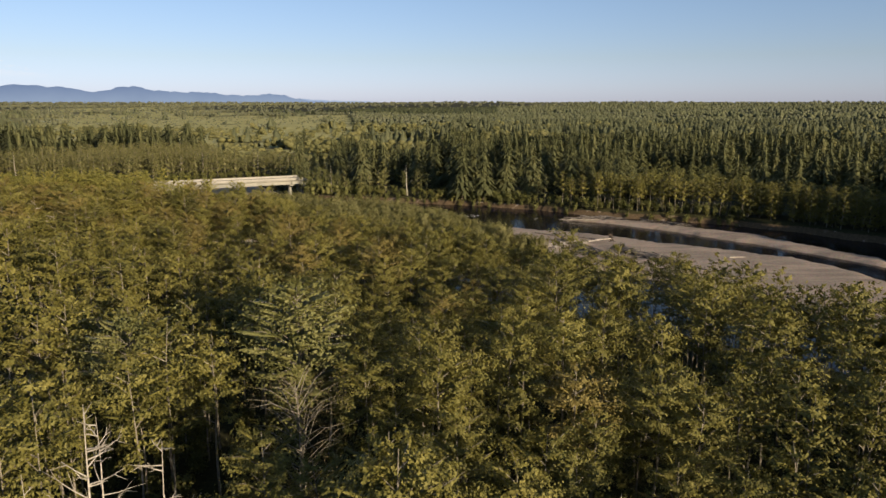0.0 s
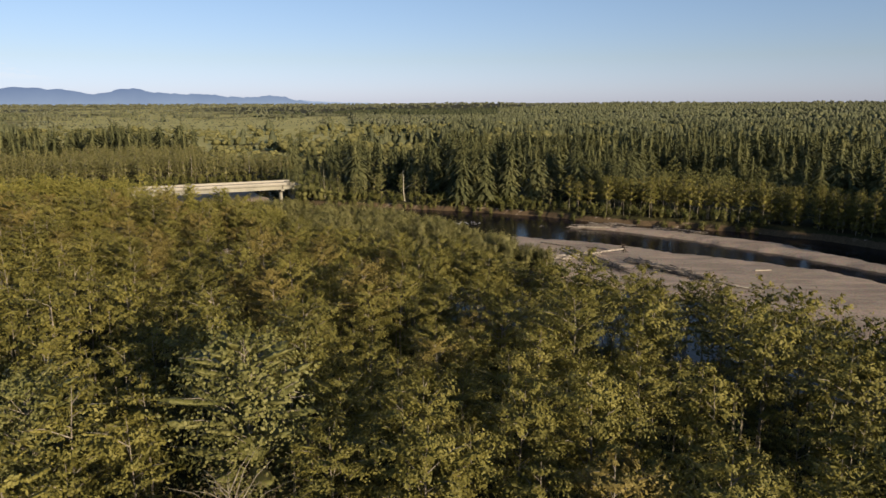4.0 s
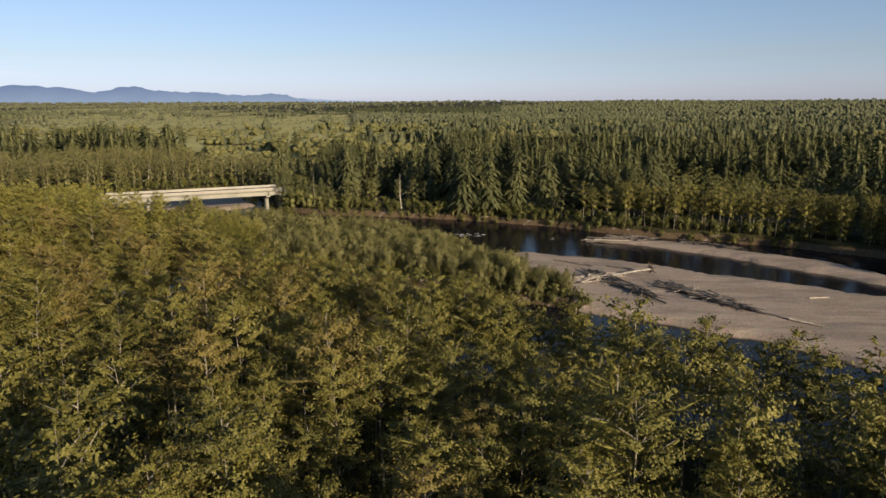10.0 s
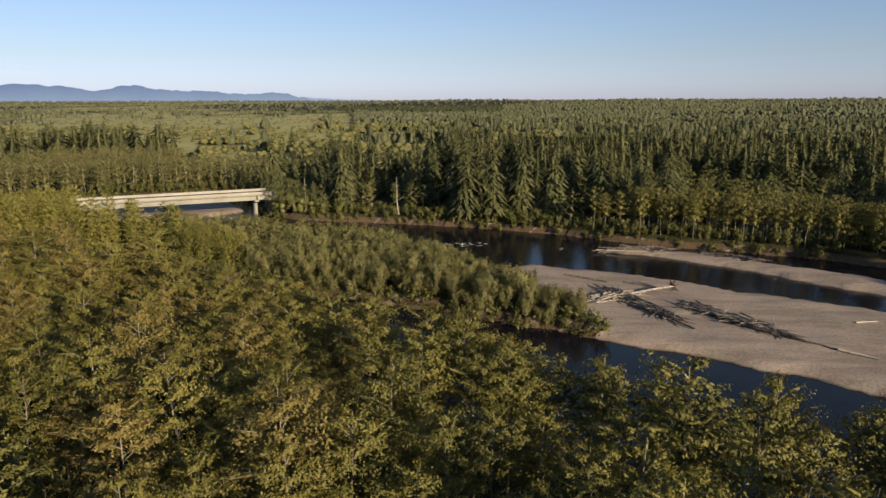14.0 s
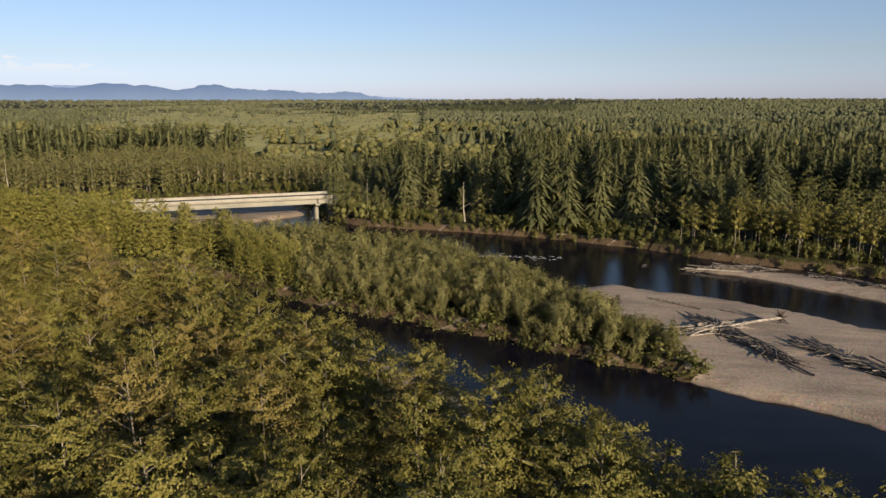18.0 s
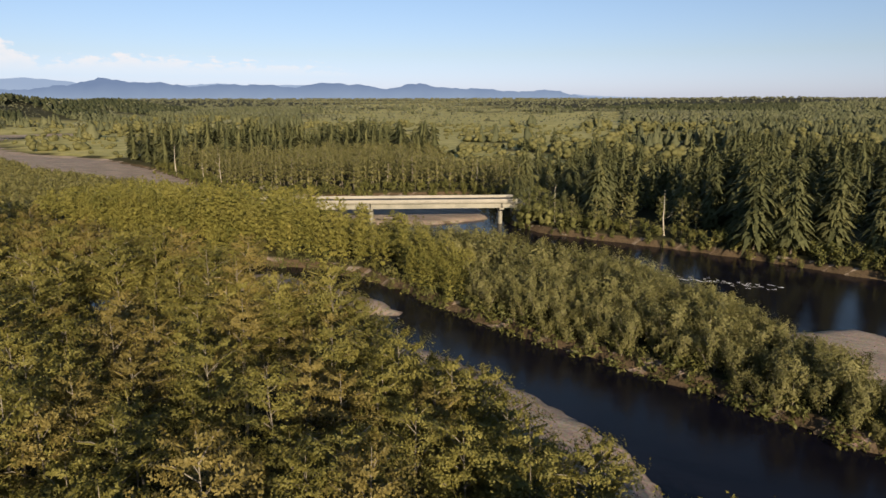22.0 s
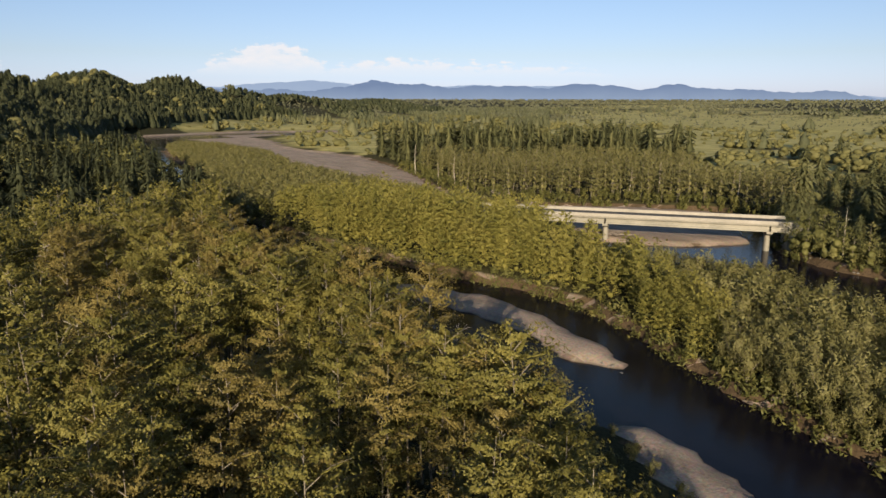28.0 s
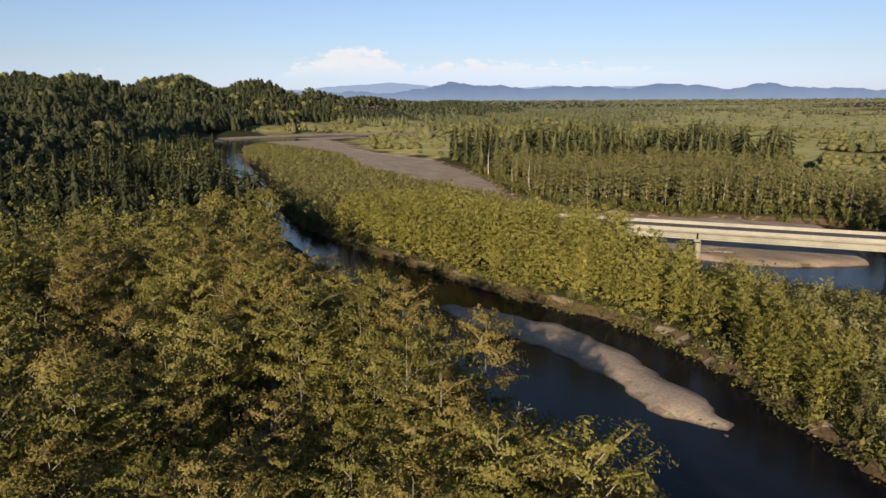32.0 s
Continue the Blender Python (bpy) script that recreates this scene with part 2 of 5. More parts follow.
def ground_material():
    m, n, l, p = material("river_ground")
    geo = n.new("ShaderNodeNewGeometry")
    pos = geo.outputs["Position"]
    sep = n.new("ShaderNodeSeparateXYZ")
    l.new(pos, sep.inputs[0])
    fine = noise_node(n, l, 2.2, 6, 0.7, pos)
    coarse = noise_node(n, l, 0.09, 5, 0.6, pos)
    cob = n.new("ShaderNodeTexVoronoi")
    cob.inputs["Scale"].default_value = 3.2
    l.new(pos, cob.inputs["Vector"])
    gravel = ramp_node(n, l, fine.outputs[0], [(0.3, (0.21, 0.172, 0.144)), (0.55, (0.39, 0.325, 0.275)), (0.75, (0.54, 0.46, 0.40))]).outputs[0]
    gravel = mix_node(n, l, math_node(n, l, "MULTIPLY", coarse.outputs[0], 0.75), gravel, (0.29, 0.24, 0.20))
    gravel = mix_node(n, l, 0.35, gravel, mix_node(n, l, 0.6, gravel, cob.outputs["Color"], "MULTIPLY"))
    lay = n.new("ShaderNodeMapping")
    lay.inputs["Rotation"].default_value = (0, 0, radians(35))
    lay.inputs["Scale"].default_value = (0.25, 1.0, 1.0)
    l.new(pos, lay.inputs[0])
    streak = noise_node(n, l, 0.3, 6, 0.62, lay.outputs[0])
    band = ramp_node(n, l, streak.outputs[0], [(0.42, (0.76, 0.74, 0.72)), (0.58, (1.12, 1.09, 1.06))]).outputs[0]
    gravel = mix_node(n, l, 0.85, gravel, band, "MULTIPLY")
    wet = math_node(n, l, "SUBTRACT", 1.0, math_node(n, l, "MULTIPLY", sep.outputs[2], 4.5), True)
    gravel = mix_node(n, l, math_node(n, l, "MULTIPLY", wet, 0.75), gravel, (0.06, 0.05, 0.042))
    soil = ramp_node(n, l, fine.outputs[0], [(0.3, (0.018, 0.018, 0.008)), (0.55, (0.038, 0.037, 0.015)), (0.8, (0.075, 0.066, 0.026))]).outputs[0]
    meadow = ramp_node(n, l, coarse.outputs[0], [(0.35, (0.24, 0.235, 0.085)), (0.65, (0.40, 0.36, 0.15))]).outputs[0]
    cover = n.new("ShaderNodeAttribute")
    cover.attribute_name = "grass_cover"
    soil = mix_node(n, l, cover.outputs["Fac"], soil, meadow)
    edge = math_node(n, l, "ADD", sep.outputs[2], math_node(n, l, "MULTIPLY", coarse.outputs[0], 0.9))
    nz = n.new("ShaderNodeSeparateXYZ")
    l.new(geo.outputs["True Normal"], nz.inputs[0])
    steep = math_node(n, l, "MULTIPLY", math_node(n, l, "SUBTRACT", 0.86, nz.outputs[2]), 9.0, True)
    gravel = mix_node(n, l, steep, gravel, ramp_node(n, l, fine.outputs[0], [(0.3, (0.045, 0.032, 0.02)), (0.7, (0.14, 0.10, 0.06))]).outputs[0])
    fac = math_node(n, l, "MULTIPLY", math_node(n, l, "SUBTRACT", edge, 1.95), 3.0, True)
    l.new(mix_node(n, l, fac, gravel, soil), p.inputs["Base Color"])
    p.inputs["Roughness"].default_value = 0.95
    p.inputs["Specular IOR Level"].default_value = 0.15
    bump_node(n, l, math_node(n, l, "ADD", fine.outputs[0], cob.outputs["Distance"]), 0.4, 0.08, p)
    return m


def water_material():
    m, n, l, p = material("river_water")
    geo = n.new("ShaderNodeNewGeometry")
    mp = n.new("ShaderNodeMapping")
    mp.inputs["Scale"].default_value = (0.8, 1.6, 1.0)
    mp.inputs["Rotation"].default_value = (0, 0, radians(-25))
    l.new(geo.outputs["Position"], mp.inputs[0])
    a = noise_node(n, l, 1.6, 5, 0.6, mp.outputs[0])
    b = noise_node(n, l, 0.12, 4, 0.6, mp.outputs[0])
    l.new(ramp_node(n, l, b.outputs[0], [(0.35, (0.004, 0.004, 0.008)), (0.7, (0.007, 0.007, 0.013))]).outputs[0], p.inputs["Base Color"])
    l.new(ramp_node(n, l, b.outputs[0], [(0.3, (0.03,) * 3), (0.7, (0.09,) * 3)]).outputs[0], p.inputs["Roughness"])
    p.inputs["IOR"].default_value = 1.33
    p.inputs["Specular IOR Level"].default_value = 0.2
    h = math_node(n, l, "MULTIPLY", a.outputs[0], math_node(n, l, "ADD", b.outputs[0], 0.1))
    bump_node(n, l, h, 0.4, 0.1, p)
    return m


def plain_material(name, a, b, scale, rough=0.85, bump=0.3, dist=0.02):
    m, n, l, p = material(name)
    geo = n.new("ShaderNodeNewGeometry")
    f = noise_node(n, l, scale, 5, 0.65, geo.outputs["Position"])
    g = noise_node(n, l, scale * 0.08, 4, 0.6, geo.outputs["Position"])
    k = math_node(n, l, "ADD", math_node(n, l, "MULTIPLY", f.outputs[0], 0.45), math_node(n, l, "MULTIPLY", g.outputs[0], 0.55))
    l.new(ramp_node(n, l, k, [(0.36, a), (0.62, b)]).outputs[0], p.inputs["Base Color"])
    p.inputs["Roughness"].default_value = rough
    bump_node(n, l, f.outputs[0], bump, dist, p)
    return m


M_GROUND, M_WATER = ground_material(), water_material()
M_CONCRETE = plain_material("weathered_concrete", (0.18, 0.175, 0.148), (0.275, 0.262, 0.22), 2.5)
M_PARAPET = plain_material("pale_concrete", (0.22, 0.208, 0.18), (0.33, 0.31, 0.27), 2.0)
M_ASPHALT = plain_material("asphalt", (0.045, 0.045, 0.045), (0.075, 0.073, 0.07), 6.0)
M_FOAM = plain_material("riffle_foam", (0.35, 0.36, 0.37), (0.75, 0.76, 0.78), 4.0, 0.6, 0.8, 0.1)


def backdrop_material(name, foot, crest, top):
    """Far blue ridge, glowing: painted air haze in place of lighting, paler towards its foot."""
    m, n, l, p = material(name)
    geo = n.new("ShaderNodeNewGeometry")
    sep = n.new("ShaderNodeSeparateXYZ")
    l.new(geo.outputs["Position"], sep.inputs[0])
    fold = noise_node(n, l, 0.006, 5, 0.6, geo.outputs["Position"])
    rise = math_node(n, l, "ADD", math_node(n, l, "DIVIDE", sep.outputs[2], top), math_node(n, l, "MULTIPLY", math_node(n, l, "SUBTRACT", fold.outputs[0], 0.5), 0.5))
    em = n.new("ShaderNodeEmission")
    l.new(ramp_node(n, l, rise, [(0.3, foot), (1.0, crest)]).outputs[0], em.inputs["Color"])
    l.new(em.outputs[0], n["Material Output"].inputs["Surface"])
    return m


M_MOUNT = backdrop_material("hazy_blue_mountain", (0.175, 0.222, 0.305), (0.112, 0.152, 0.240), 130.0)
M_MOUNT_FAR = backdrop_material("paler_haze_mountain", (0.235, 0.285, 0.375), (0.205, 0.258, 0.355), 130.0)


# ---------------------------------------------------------------- mesh helpers
def mesh_arrays(name, verts, faces, mat, smooth=False):
    """A mesh from an (n, 3) array of corners and an (m, k) array of faces, all of k corners."""
    me = bpy.data.meshes.new(name)
    verts, faces = np.asarray(verts, np.float32), np.asarray(faces, np.int32)
    k = faces.shape[1]
    me.vertices.add(len(verts))
    me.vertices.foreach_set("co", verts.ravel())
    me.loops.add(faces.size)
    me.loops.foreach_set("vertex_index", faces.ravel())
    me.polygons.add(len(faces))
    me.polygons.foreach_set("loop_start", np.arange(0, faces.size, k, dtype=np.int32))
    me.polygons.foreach_set("use_smooth", np.full(len(faces), smooth))
    me.materials.append(mat)
    me.update(calc_edges=True)
    return me


def part(name, bm, mat, parent, label=""):
    me = bpy.data.meshes.new(name)
    bm.to_mesh(me)
    bm.free()
    me.materials.append(mat)
    ob = new(name, me)
    ob.parent = parent
    return tagged(ob, label) if label else ob


def part_mesh(name, me, parent, label=""):
    ob = new(name, me)
    ob.parent = parent
    return tagged(ob, label) if label else ob


def tube(points, radii, sides):
    """Corners and four-sided faces of a tapered tube along points."""
    pts = np.asarray(points, float)
    d = np.gradient(pts, axis=0)
    d /= np.linalg.norm(d, axis=1, keepdims=True) + 1e-9
    ref = np.where(np.abs(d[:, 2:3]) > 0.9, [[1.0, 0, 0]], [[0, 0, 1.0]])
    u = np.cross(d, ref)
    u /= np.linalg.norm(u, axis=1, keepdims=True) + 1e-9
    v = np.cross(d, u)
    a = np.arange(sides) * 2 * np.pi / sides
    ring = pts[:, None] + np.asarray(radii)[:, None, None] * (np.cos(a)[None, :, None] * u[:, None] + np.sin(a)[None, :, None] * v[:, None])
    n = len(pts)
    i, j = np.meshgrid(np.arange(n - 1), np.arange(sides), indexing="ij")
    k = (j + 1) % sides
    f = np.stack([i * sides + j, i * sides + k, (i + 1) * sides + k, (i + 1) * sides + j], -1).reshape(-1, 4)
    return ring.reshape(-1, 3), f


def joined(pieces):
    vs, fs, k = [], [], 0
    for v, f in pieces:
        vs.append(v)
        fs.append(f + k)
        k += len(v)
    return np.concatenate(vs), np.concatenate(fs)


def leaf_cards(centres, normals, size, rng, slim=0.6):
    """One four-cornered leaf spray at each centre, facing its normal, turned at random."""
    n = len(centres)
    nrm = normals / (np.linalg.norm(normals, axis=1, keepdims=True) + 1e-9)
    r = rng.normal(size=(n, 3))
    a = np.cross(nrm, r)
    a /= np.linalg.norm(a, axis=1, keepdims=True) + 1e-9
    b = np.cross(nrm, a)
    s = (np.asarray(size) * rng.uniform(0.65, 1.35, n))[:, None]
    bend = nrm * s * rng.uniform(-0.25, 0.05, n)[:, None]
    v = np.stack([centres - a * s, centres - b * s * slim + bend, centres + a * s, centres + b * s * slim + bend], 1)
    return v.reshape(-1, 3), np.arange(4 * n).reshape(-1, 4)


def lump(cells):
    """Corners and four-sided faces of a unit ball made from a cube with that many cells a side."""
    g = np.linspace(-1, 1, cells + 1)
    seen, verts, faces = {}, [], []
    for axis in range(3):
        for side in (-1.0, 1.0):
            for i in range(cells):
                for j in range(cells):
                    q = []
                    for a, b in ((i, j), (i + 1, j), (i + 1, j + 1), (i, j + 1)):
                        p = [0.0, 0.0, 0.0]
                        p[axis], p[(axis + 1) % 3], p[(axis + 2) % 3] = side, g[a], g[b]
                        key = tuple(round(c, 4) for c in p)
                        if key not in seen:
                            seen[key] = len(verts)
                            verts.append(p)
                        q.append(seen[key])
                    faces.append(q if side > 0 else q[::-1])
    v = np.array(verts)
    return v / np.linalg.norm(v, axis=1, keepdims=True), np.array(faces)


LUMPS = {1: lump(1), 2: lump(2)}


def tuft(tip, r, rng, cells, flat=0.62, rough=0.16):
    """The dense leafy heart of a tuft: an uneven flattened lump."""
    v, f = LUMPS[cells]
    a = rng.uniform(0, 6.28)
    v = v * (1 + rng.uniform(-rough, rough, (len(v), 1)))
    c, q = math.cos(a), math.sin(a)
    v = np.c_[c * v[:, 0] - q * v[:, 1], q * v[:, 0] + c * v[:, 1], v[:, 2] * flat]
    return tip + v * r, f


def broadleaf(rng, height, width, bare, puffs, leaves, size, radius, sides=5, top=0.5, limb_every=1, slim=0.72, cells=1, dense=0.42, hearts=3, form=0.55):
    """A broadleaf tree: (wood, foliage), each as corners and faces. bare: share of the height with no leaves.
    The crown is made of leafy tufts at the ends of its limbs, each a dense heart with leaf sprays standing off it."""
    lean = rng.normal(0, 0.03, 2) * height
    t = np.linspace(0, 1, 6 if sides > 3 else 4)
    wig = rng.normal(0, 0.010 * height, (len(t), 2))
    wig[0] = 0
    stem = np.c_[lean[0] * t**1.5 + wig[:, 0], lean[1] * t**1.5 + wig[:, 1], t * height * 0.9]
    wood = [tube(stem, 0.009 * height * (1.03 - t) + 0.012, sides)]
    cen, nor, foliage = [], [], []
    for k in range(puffs):
        q = ((k + rng.uniform(0.1, 0.9)) / puffs) ** 0.8
        f = bare + (1 - bare) * q * 0.97
        az = k * 2.4 + rng.uniform(-0.6, 0.6)
        peak = 0.2 + 0.4 * top
        prof = math.sqrt(max(0.03, 1 - ((q - peak) / (1.03 - peak if q > peak else peak * 1.3)) ** 2))
        reach = 0.5 * width * prof * rng.uniform(0.62, 1.12)
        base = np.array([np.interp(f, t, stem[:, 0]), np.interp(f, t, stem[:, 1]), f * height * 0.95])
        tip = base + [math.cos(az) * reach, math.sin(az) * reach, reach * rng.uniform(-0.1, 0.35)]
        if limb_every and k % limb_every == 0:
            low = base - [0, 0, 0.25 * reach]
            wood.append(tube([low, (low + tip) / 2 + [0, 0, 0.1 * reach], tip], [0.0028 * height, 0.002 * height, 0.006], 3))
        r = radius * rng.uniform(0.7, 1.3) * (0.55 + 0.5 * prof)
        m = max(2, int(leaves * rng.uniform(0.75, 1.25)))
        d = rng.normal(0, 1, (m, 3)) + [0, 0, 0.3]
        d /= np.linalg.norm(d, axis=1, keepdims=True)
        cen.append(tip + d * r * rng.uniform(0.3, 1.2, (m, 1)) ** 0.7 * [1.05, 1.05, 0.72])
        out = cen[-1] - [stem[-1, 0] * f, stem[-1, 1] * f, height * (bare + (1 - bare) * 0.35)]
        out = out / (np.linalg.norm(out, axis=1, keepdims=True) + 1e-6)
        nor.append(d * (1.1 - 0.6 * form) + out * form * 1.0 + rng.normal(0, 0.22, (m, 3)) + [0, 0, 0.2])
    if dense:
        for q in np.linspace(0.1, 0.45, hearts) if hearts > 1 else (0.4,):
            f = bare + (1 - bare) * q
            prof = math.sqrt(max(0.05, 1 - ((q - peak) / (1.03 - peak if q > peak else peak * 1.3)) ** 2))
            mid = np.array([np.interp(f, t, stem[:, 0]), np.interp(f, t, stem[:, 1]), f * height * 0.93]) + rng.normal(0, 0.06 * width, 3)
            foliage.append(tuft(mid, 0.5 * width * prof * dense * rng.uniform(0.85, 1.15), rng, cells, 1.0, 0.3))
    cen, nor = np.concatenate(cen), np.concatenate(nor)
    foliage.append(leaf_cards(cen, nor, np.full(len(cen), size), rng, slim))
    return joined(wood), joined(foliage)


def bough_lump(a, b, wide, thick, rng, cells):
    """A flattened leafy body lying along the outer part of a bough from a to b."""
    v, f = LUMPS[cells]
    d = b - a
    ln = np.linalg.norm(d) + 1e-6
    d = d / ln
    s = np.cross([0, 0, 1.0], d)
    s = s / (np.linalg.norm(s) + 1e-6)
    u = np.cross(d, s)
    v = v * (1 + rng.uniform(-0.28, 0.28, (len(v), 1)))
    return (a + b) / 2 + v[:, :1] * d * ln * 0.5 + v[:, 1:2] * s * wide + v[:, 2:] * u * thick, f


def alder(rng, height, width, bare, boughs, cards, size, sides=5, limb_every=1, cells=1, body=0.3, low=0.28, core=0.3, slim=0.5, loose=0.22, stray=0.34):
    """A riverside alder: (wood, foliage). Rising boughs carry flat leafy plumes one above the other, so that
    the crown is an uneven dome of separate boughs with dark hollows between them. low: where the crown is widest."""
    t = np.linspace(0, 1, 6 if sides > 3 else 4)
    wig = np.cumsum(rng.normal(0, 0.009 * height, (len(t), 2)), axis=0)
    wig[0] = 0
    stem = np.c_[wig, t * height * 0.94]
    wood = [tube(stem, 0.008 * height * (1.03 - t) + 0.012, sides)]
    cen, nor, foliage = [], [], []
    for k in range(boughs):
        q = ((k + rng.uniform(0.0, 1.0)) / boughs) ** 0.85
        f = bare + (0.97 - bare) * q
        az = k * 2.4 + rng.uniform(-0.5, 0.5)
        prof = math.sqrt(max(0.02, 1 - ((q - low) / (1.02 - low)) ** 2.4)) if q > low else 0.75 + 0.25 * q / low
        reach = max(0.5 * width * prof * rng.uniform(0.62, 1.18), 0.05 * width)
        base = np.array([np.interp(f, t, stem[:, 0]), np.interp(f, t, stem[:, 1]), f * height * 0.94])
        d = np.array([math.cos(az), math.sin(az), 0.0])
        rise = reach * rng.uniform(0.1, 0.5) + 0.05 * width * q
        tip = base + d * reach + [0, 0, rise]
        if limb_every and k % limb_every == 0:
            wood.append(tube([base - [0, 0, 0.2 * reach], base * 0.45 + tip * 0.55 + [0, 0, 0.05 * reach], tip], [0.0026 * height, 0.0018 * height, 0.006], 3))
        wide = (0.26 + 0.16 * rng.uniform()) * reach + 0.05 * width
        if body:
            foliage.append(bough_lump(base * 0.72 + tip * 0.28, base * 0.06 + tip * 0.94, wide * body, wide * 0.3 * body + 0.02, rng, cells))
        m = max(3, int(cards * rng.uniform(0.75, 1.25) * (0.45 + 0.7 * prof)))
        along = rng.uniform(0.2, 1.12, m) ** 0.8
        side = np.array([-d[1], d[0], 0.0])
        w = wide * np.clip(1.25 - np.abs(along - 0.62) * 1.4, 0.25, 1.0)
        fork = rng.integers(-1, 2, m) * rng.uniform(0.3, 0.6)
        off = rng.normal(0, 0.27, m) * w + np.clip(along - 0.3, 0, 1) * fork * reach
        droop = -0.25 * np.abs(off) + rng.normal(0, loose, m) * wide + np.abs(fork) * rng.uniform(-0.3, 0.3) * wide
        cen.append(base + (tip - base) * along[:, None] + side * off[:, None] + np.c_[np.zeros((m, 2)), droop + 0.06 * wide])
        nor.append(d * 0.55 + side * (off / (w + 1e-6))[:, None] * 0.5 + [0, 0, 0.62] + rng.normal(0, stray, (m, 3)))
    if core:
        for q in (0.12, 0.38, 0.62):
            f = bare + (0.97 - bare) * q
            mid = np.array([np.interp(f, t, stem[:, 0]), np.interp(f, t, stem[:, 1]), f * height * 0.94])
            foliage.append(tuft(mid, 0.5 * width * core * (1.1 - 0.5 * q) * rng.uniform(0.85, 1.15), rng, cells, 1.0, 0.3))
    cen, nor = np.concatenate(cen), np.concatenate(nor)
    foliage.append(leaf_cards(cen, nor, np.full(len(cen), size), rng, slim))
    return joined(wood), joined(foliage)


def clump_tree(rng, height, width, lumps, cards, size, cells=2):
    """A broadleaf tree seen from far off: uneven leafy lumps heaped into a crown, with sprays standing off them."""
    foliage, cen, nor = [], [], []
    for k in range(lumps):
        q = (k + 0.5) / lumps
        a = k * 2.4 + rng.uniform(-0.4, 0.4)
        reach = 0.5 * width * math.sqrt(max(0.04, 1 - q * q)) * rng.uniform(0.25, 0.72)
        c = np.array([math.cos(a) * reach, math.sin(a) * reach, height * (0.22 + 0.66 * q)])
        r = width * rng.uniform(0.2, 0.33) * (1.15 - 0.45 * q)
        foliage.append(tuft(c, r, rng, cells, 0.78, 0.27))
        d = rng.normal(0, 1, (cards, 3)) + [0, 0, 0.5]
        d /= np.linalg.norm(d, axis=1, keepdims=True)
        cen.append(c + d * r * [1.02, 1.02, 0.8])
        nor.append(d + rng.normal(0, 0.3, (cards, 3)))
    cen, nor = np.concatenate(cen), np.concatenate(nor)
    foliage.append(leaf_cards(cen, nor, np.full(len(cen), size), rng, 0.6))
    return tube([(0, 0, 0), (0, 0, height * 0.4), (0, 0, height * 0.8)], [0.012 * height, 0.009 * height, 0.004 * height], 3), joined(foliage)


def conifer(rng, height, width, bare, levels, arms, wide=0.36, heart=0.7, tiers=5, sides=6):
    """A conifer: trunk, and drooping boughs with ragged ends round a dense heart of uneven tiers."""
    trunk = tube([(0, 0, 0), (0, 0, height * 0.5), (0, 0, height)], [0.013 * height, 0.008 * height, 0.02], 5)
    axis, rad = [], []
    for i in range(tiers):
        for q, shrink in ((i / tiers, 1.0), ((i + 0.8) / tiers, 0.72)):
            axis.append((*rng.normal(0, 0.02 * width, 2), height * (bare + (1 - bare) * q)))
            rad.append(0.5 * width * heart * (1 - q) ** 0.75 * shrink * rng.uniform(0.85, 1.15))
    axis.append((0, 0, height))
    rad.append(0.04)
    hv, hf = tube(axis, rad, sides)
    spine = np.repeat(np.asarray(axis), sides, axis=0)
    hv = spine + (hv - spine) * rng.uniform(0.65, 1.3, (len(hv), 1))
    hv[:, 2] -= rng.uniform(0, 0.03, len(hv)) * height
    pieces = [(hv, hf)]
    vs, fs, k = [], [], 0
    up = np.array([0, 0, 1.0])
    for i in range(levels):
        q = max((i + rng.uniform(-0.25, 0.25)) / levels, 0)
        z = height * (bare + (1 - bare) * q)
        r0 = 0.5 * width * (1 - q) ** 0.55 * rng.uniform(0.6, 1.25) + 0.03 * width
        n = max(4, round(arms * (1 - 0.45 * q)))
        for j in range(n):
            a = 2 * math.pi * (j + rng.uniform(-0.4, 0.4)) / n + i * 1.3
            r = r0 * rng.uniform(0.55, 1.3)
            w = r * rng.uniform(0.5, 1.0) * wide + 0.12
            d, s = np.array([math.cos(a), math.sin(a), 0]), np.array([-math.sin(a), math.cos(a), 0])
            root = up * (z + 0.25 * r) + d * 0.05
            tip = up * (z - r * rng.uniform(-0.05, 0.4)) + d * r
            mid = root + (tip - root) * 0.6 + up * 0.14 * r
            vs += [root, mid + s * w, tip, mid - s * w]
            fs.append([k, k + 1, k + 2, k + 3])
            k += 4
    if vs:
        pieces.append((np.array(vs), np.array(fs)))
    return trunk, joined(pieces)


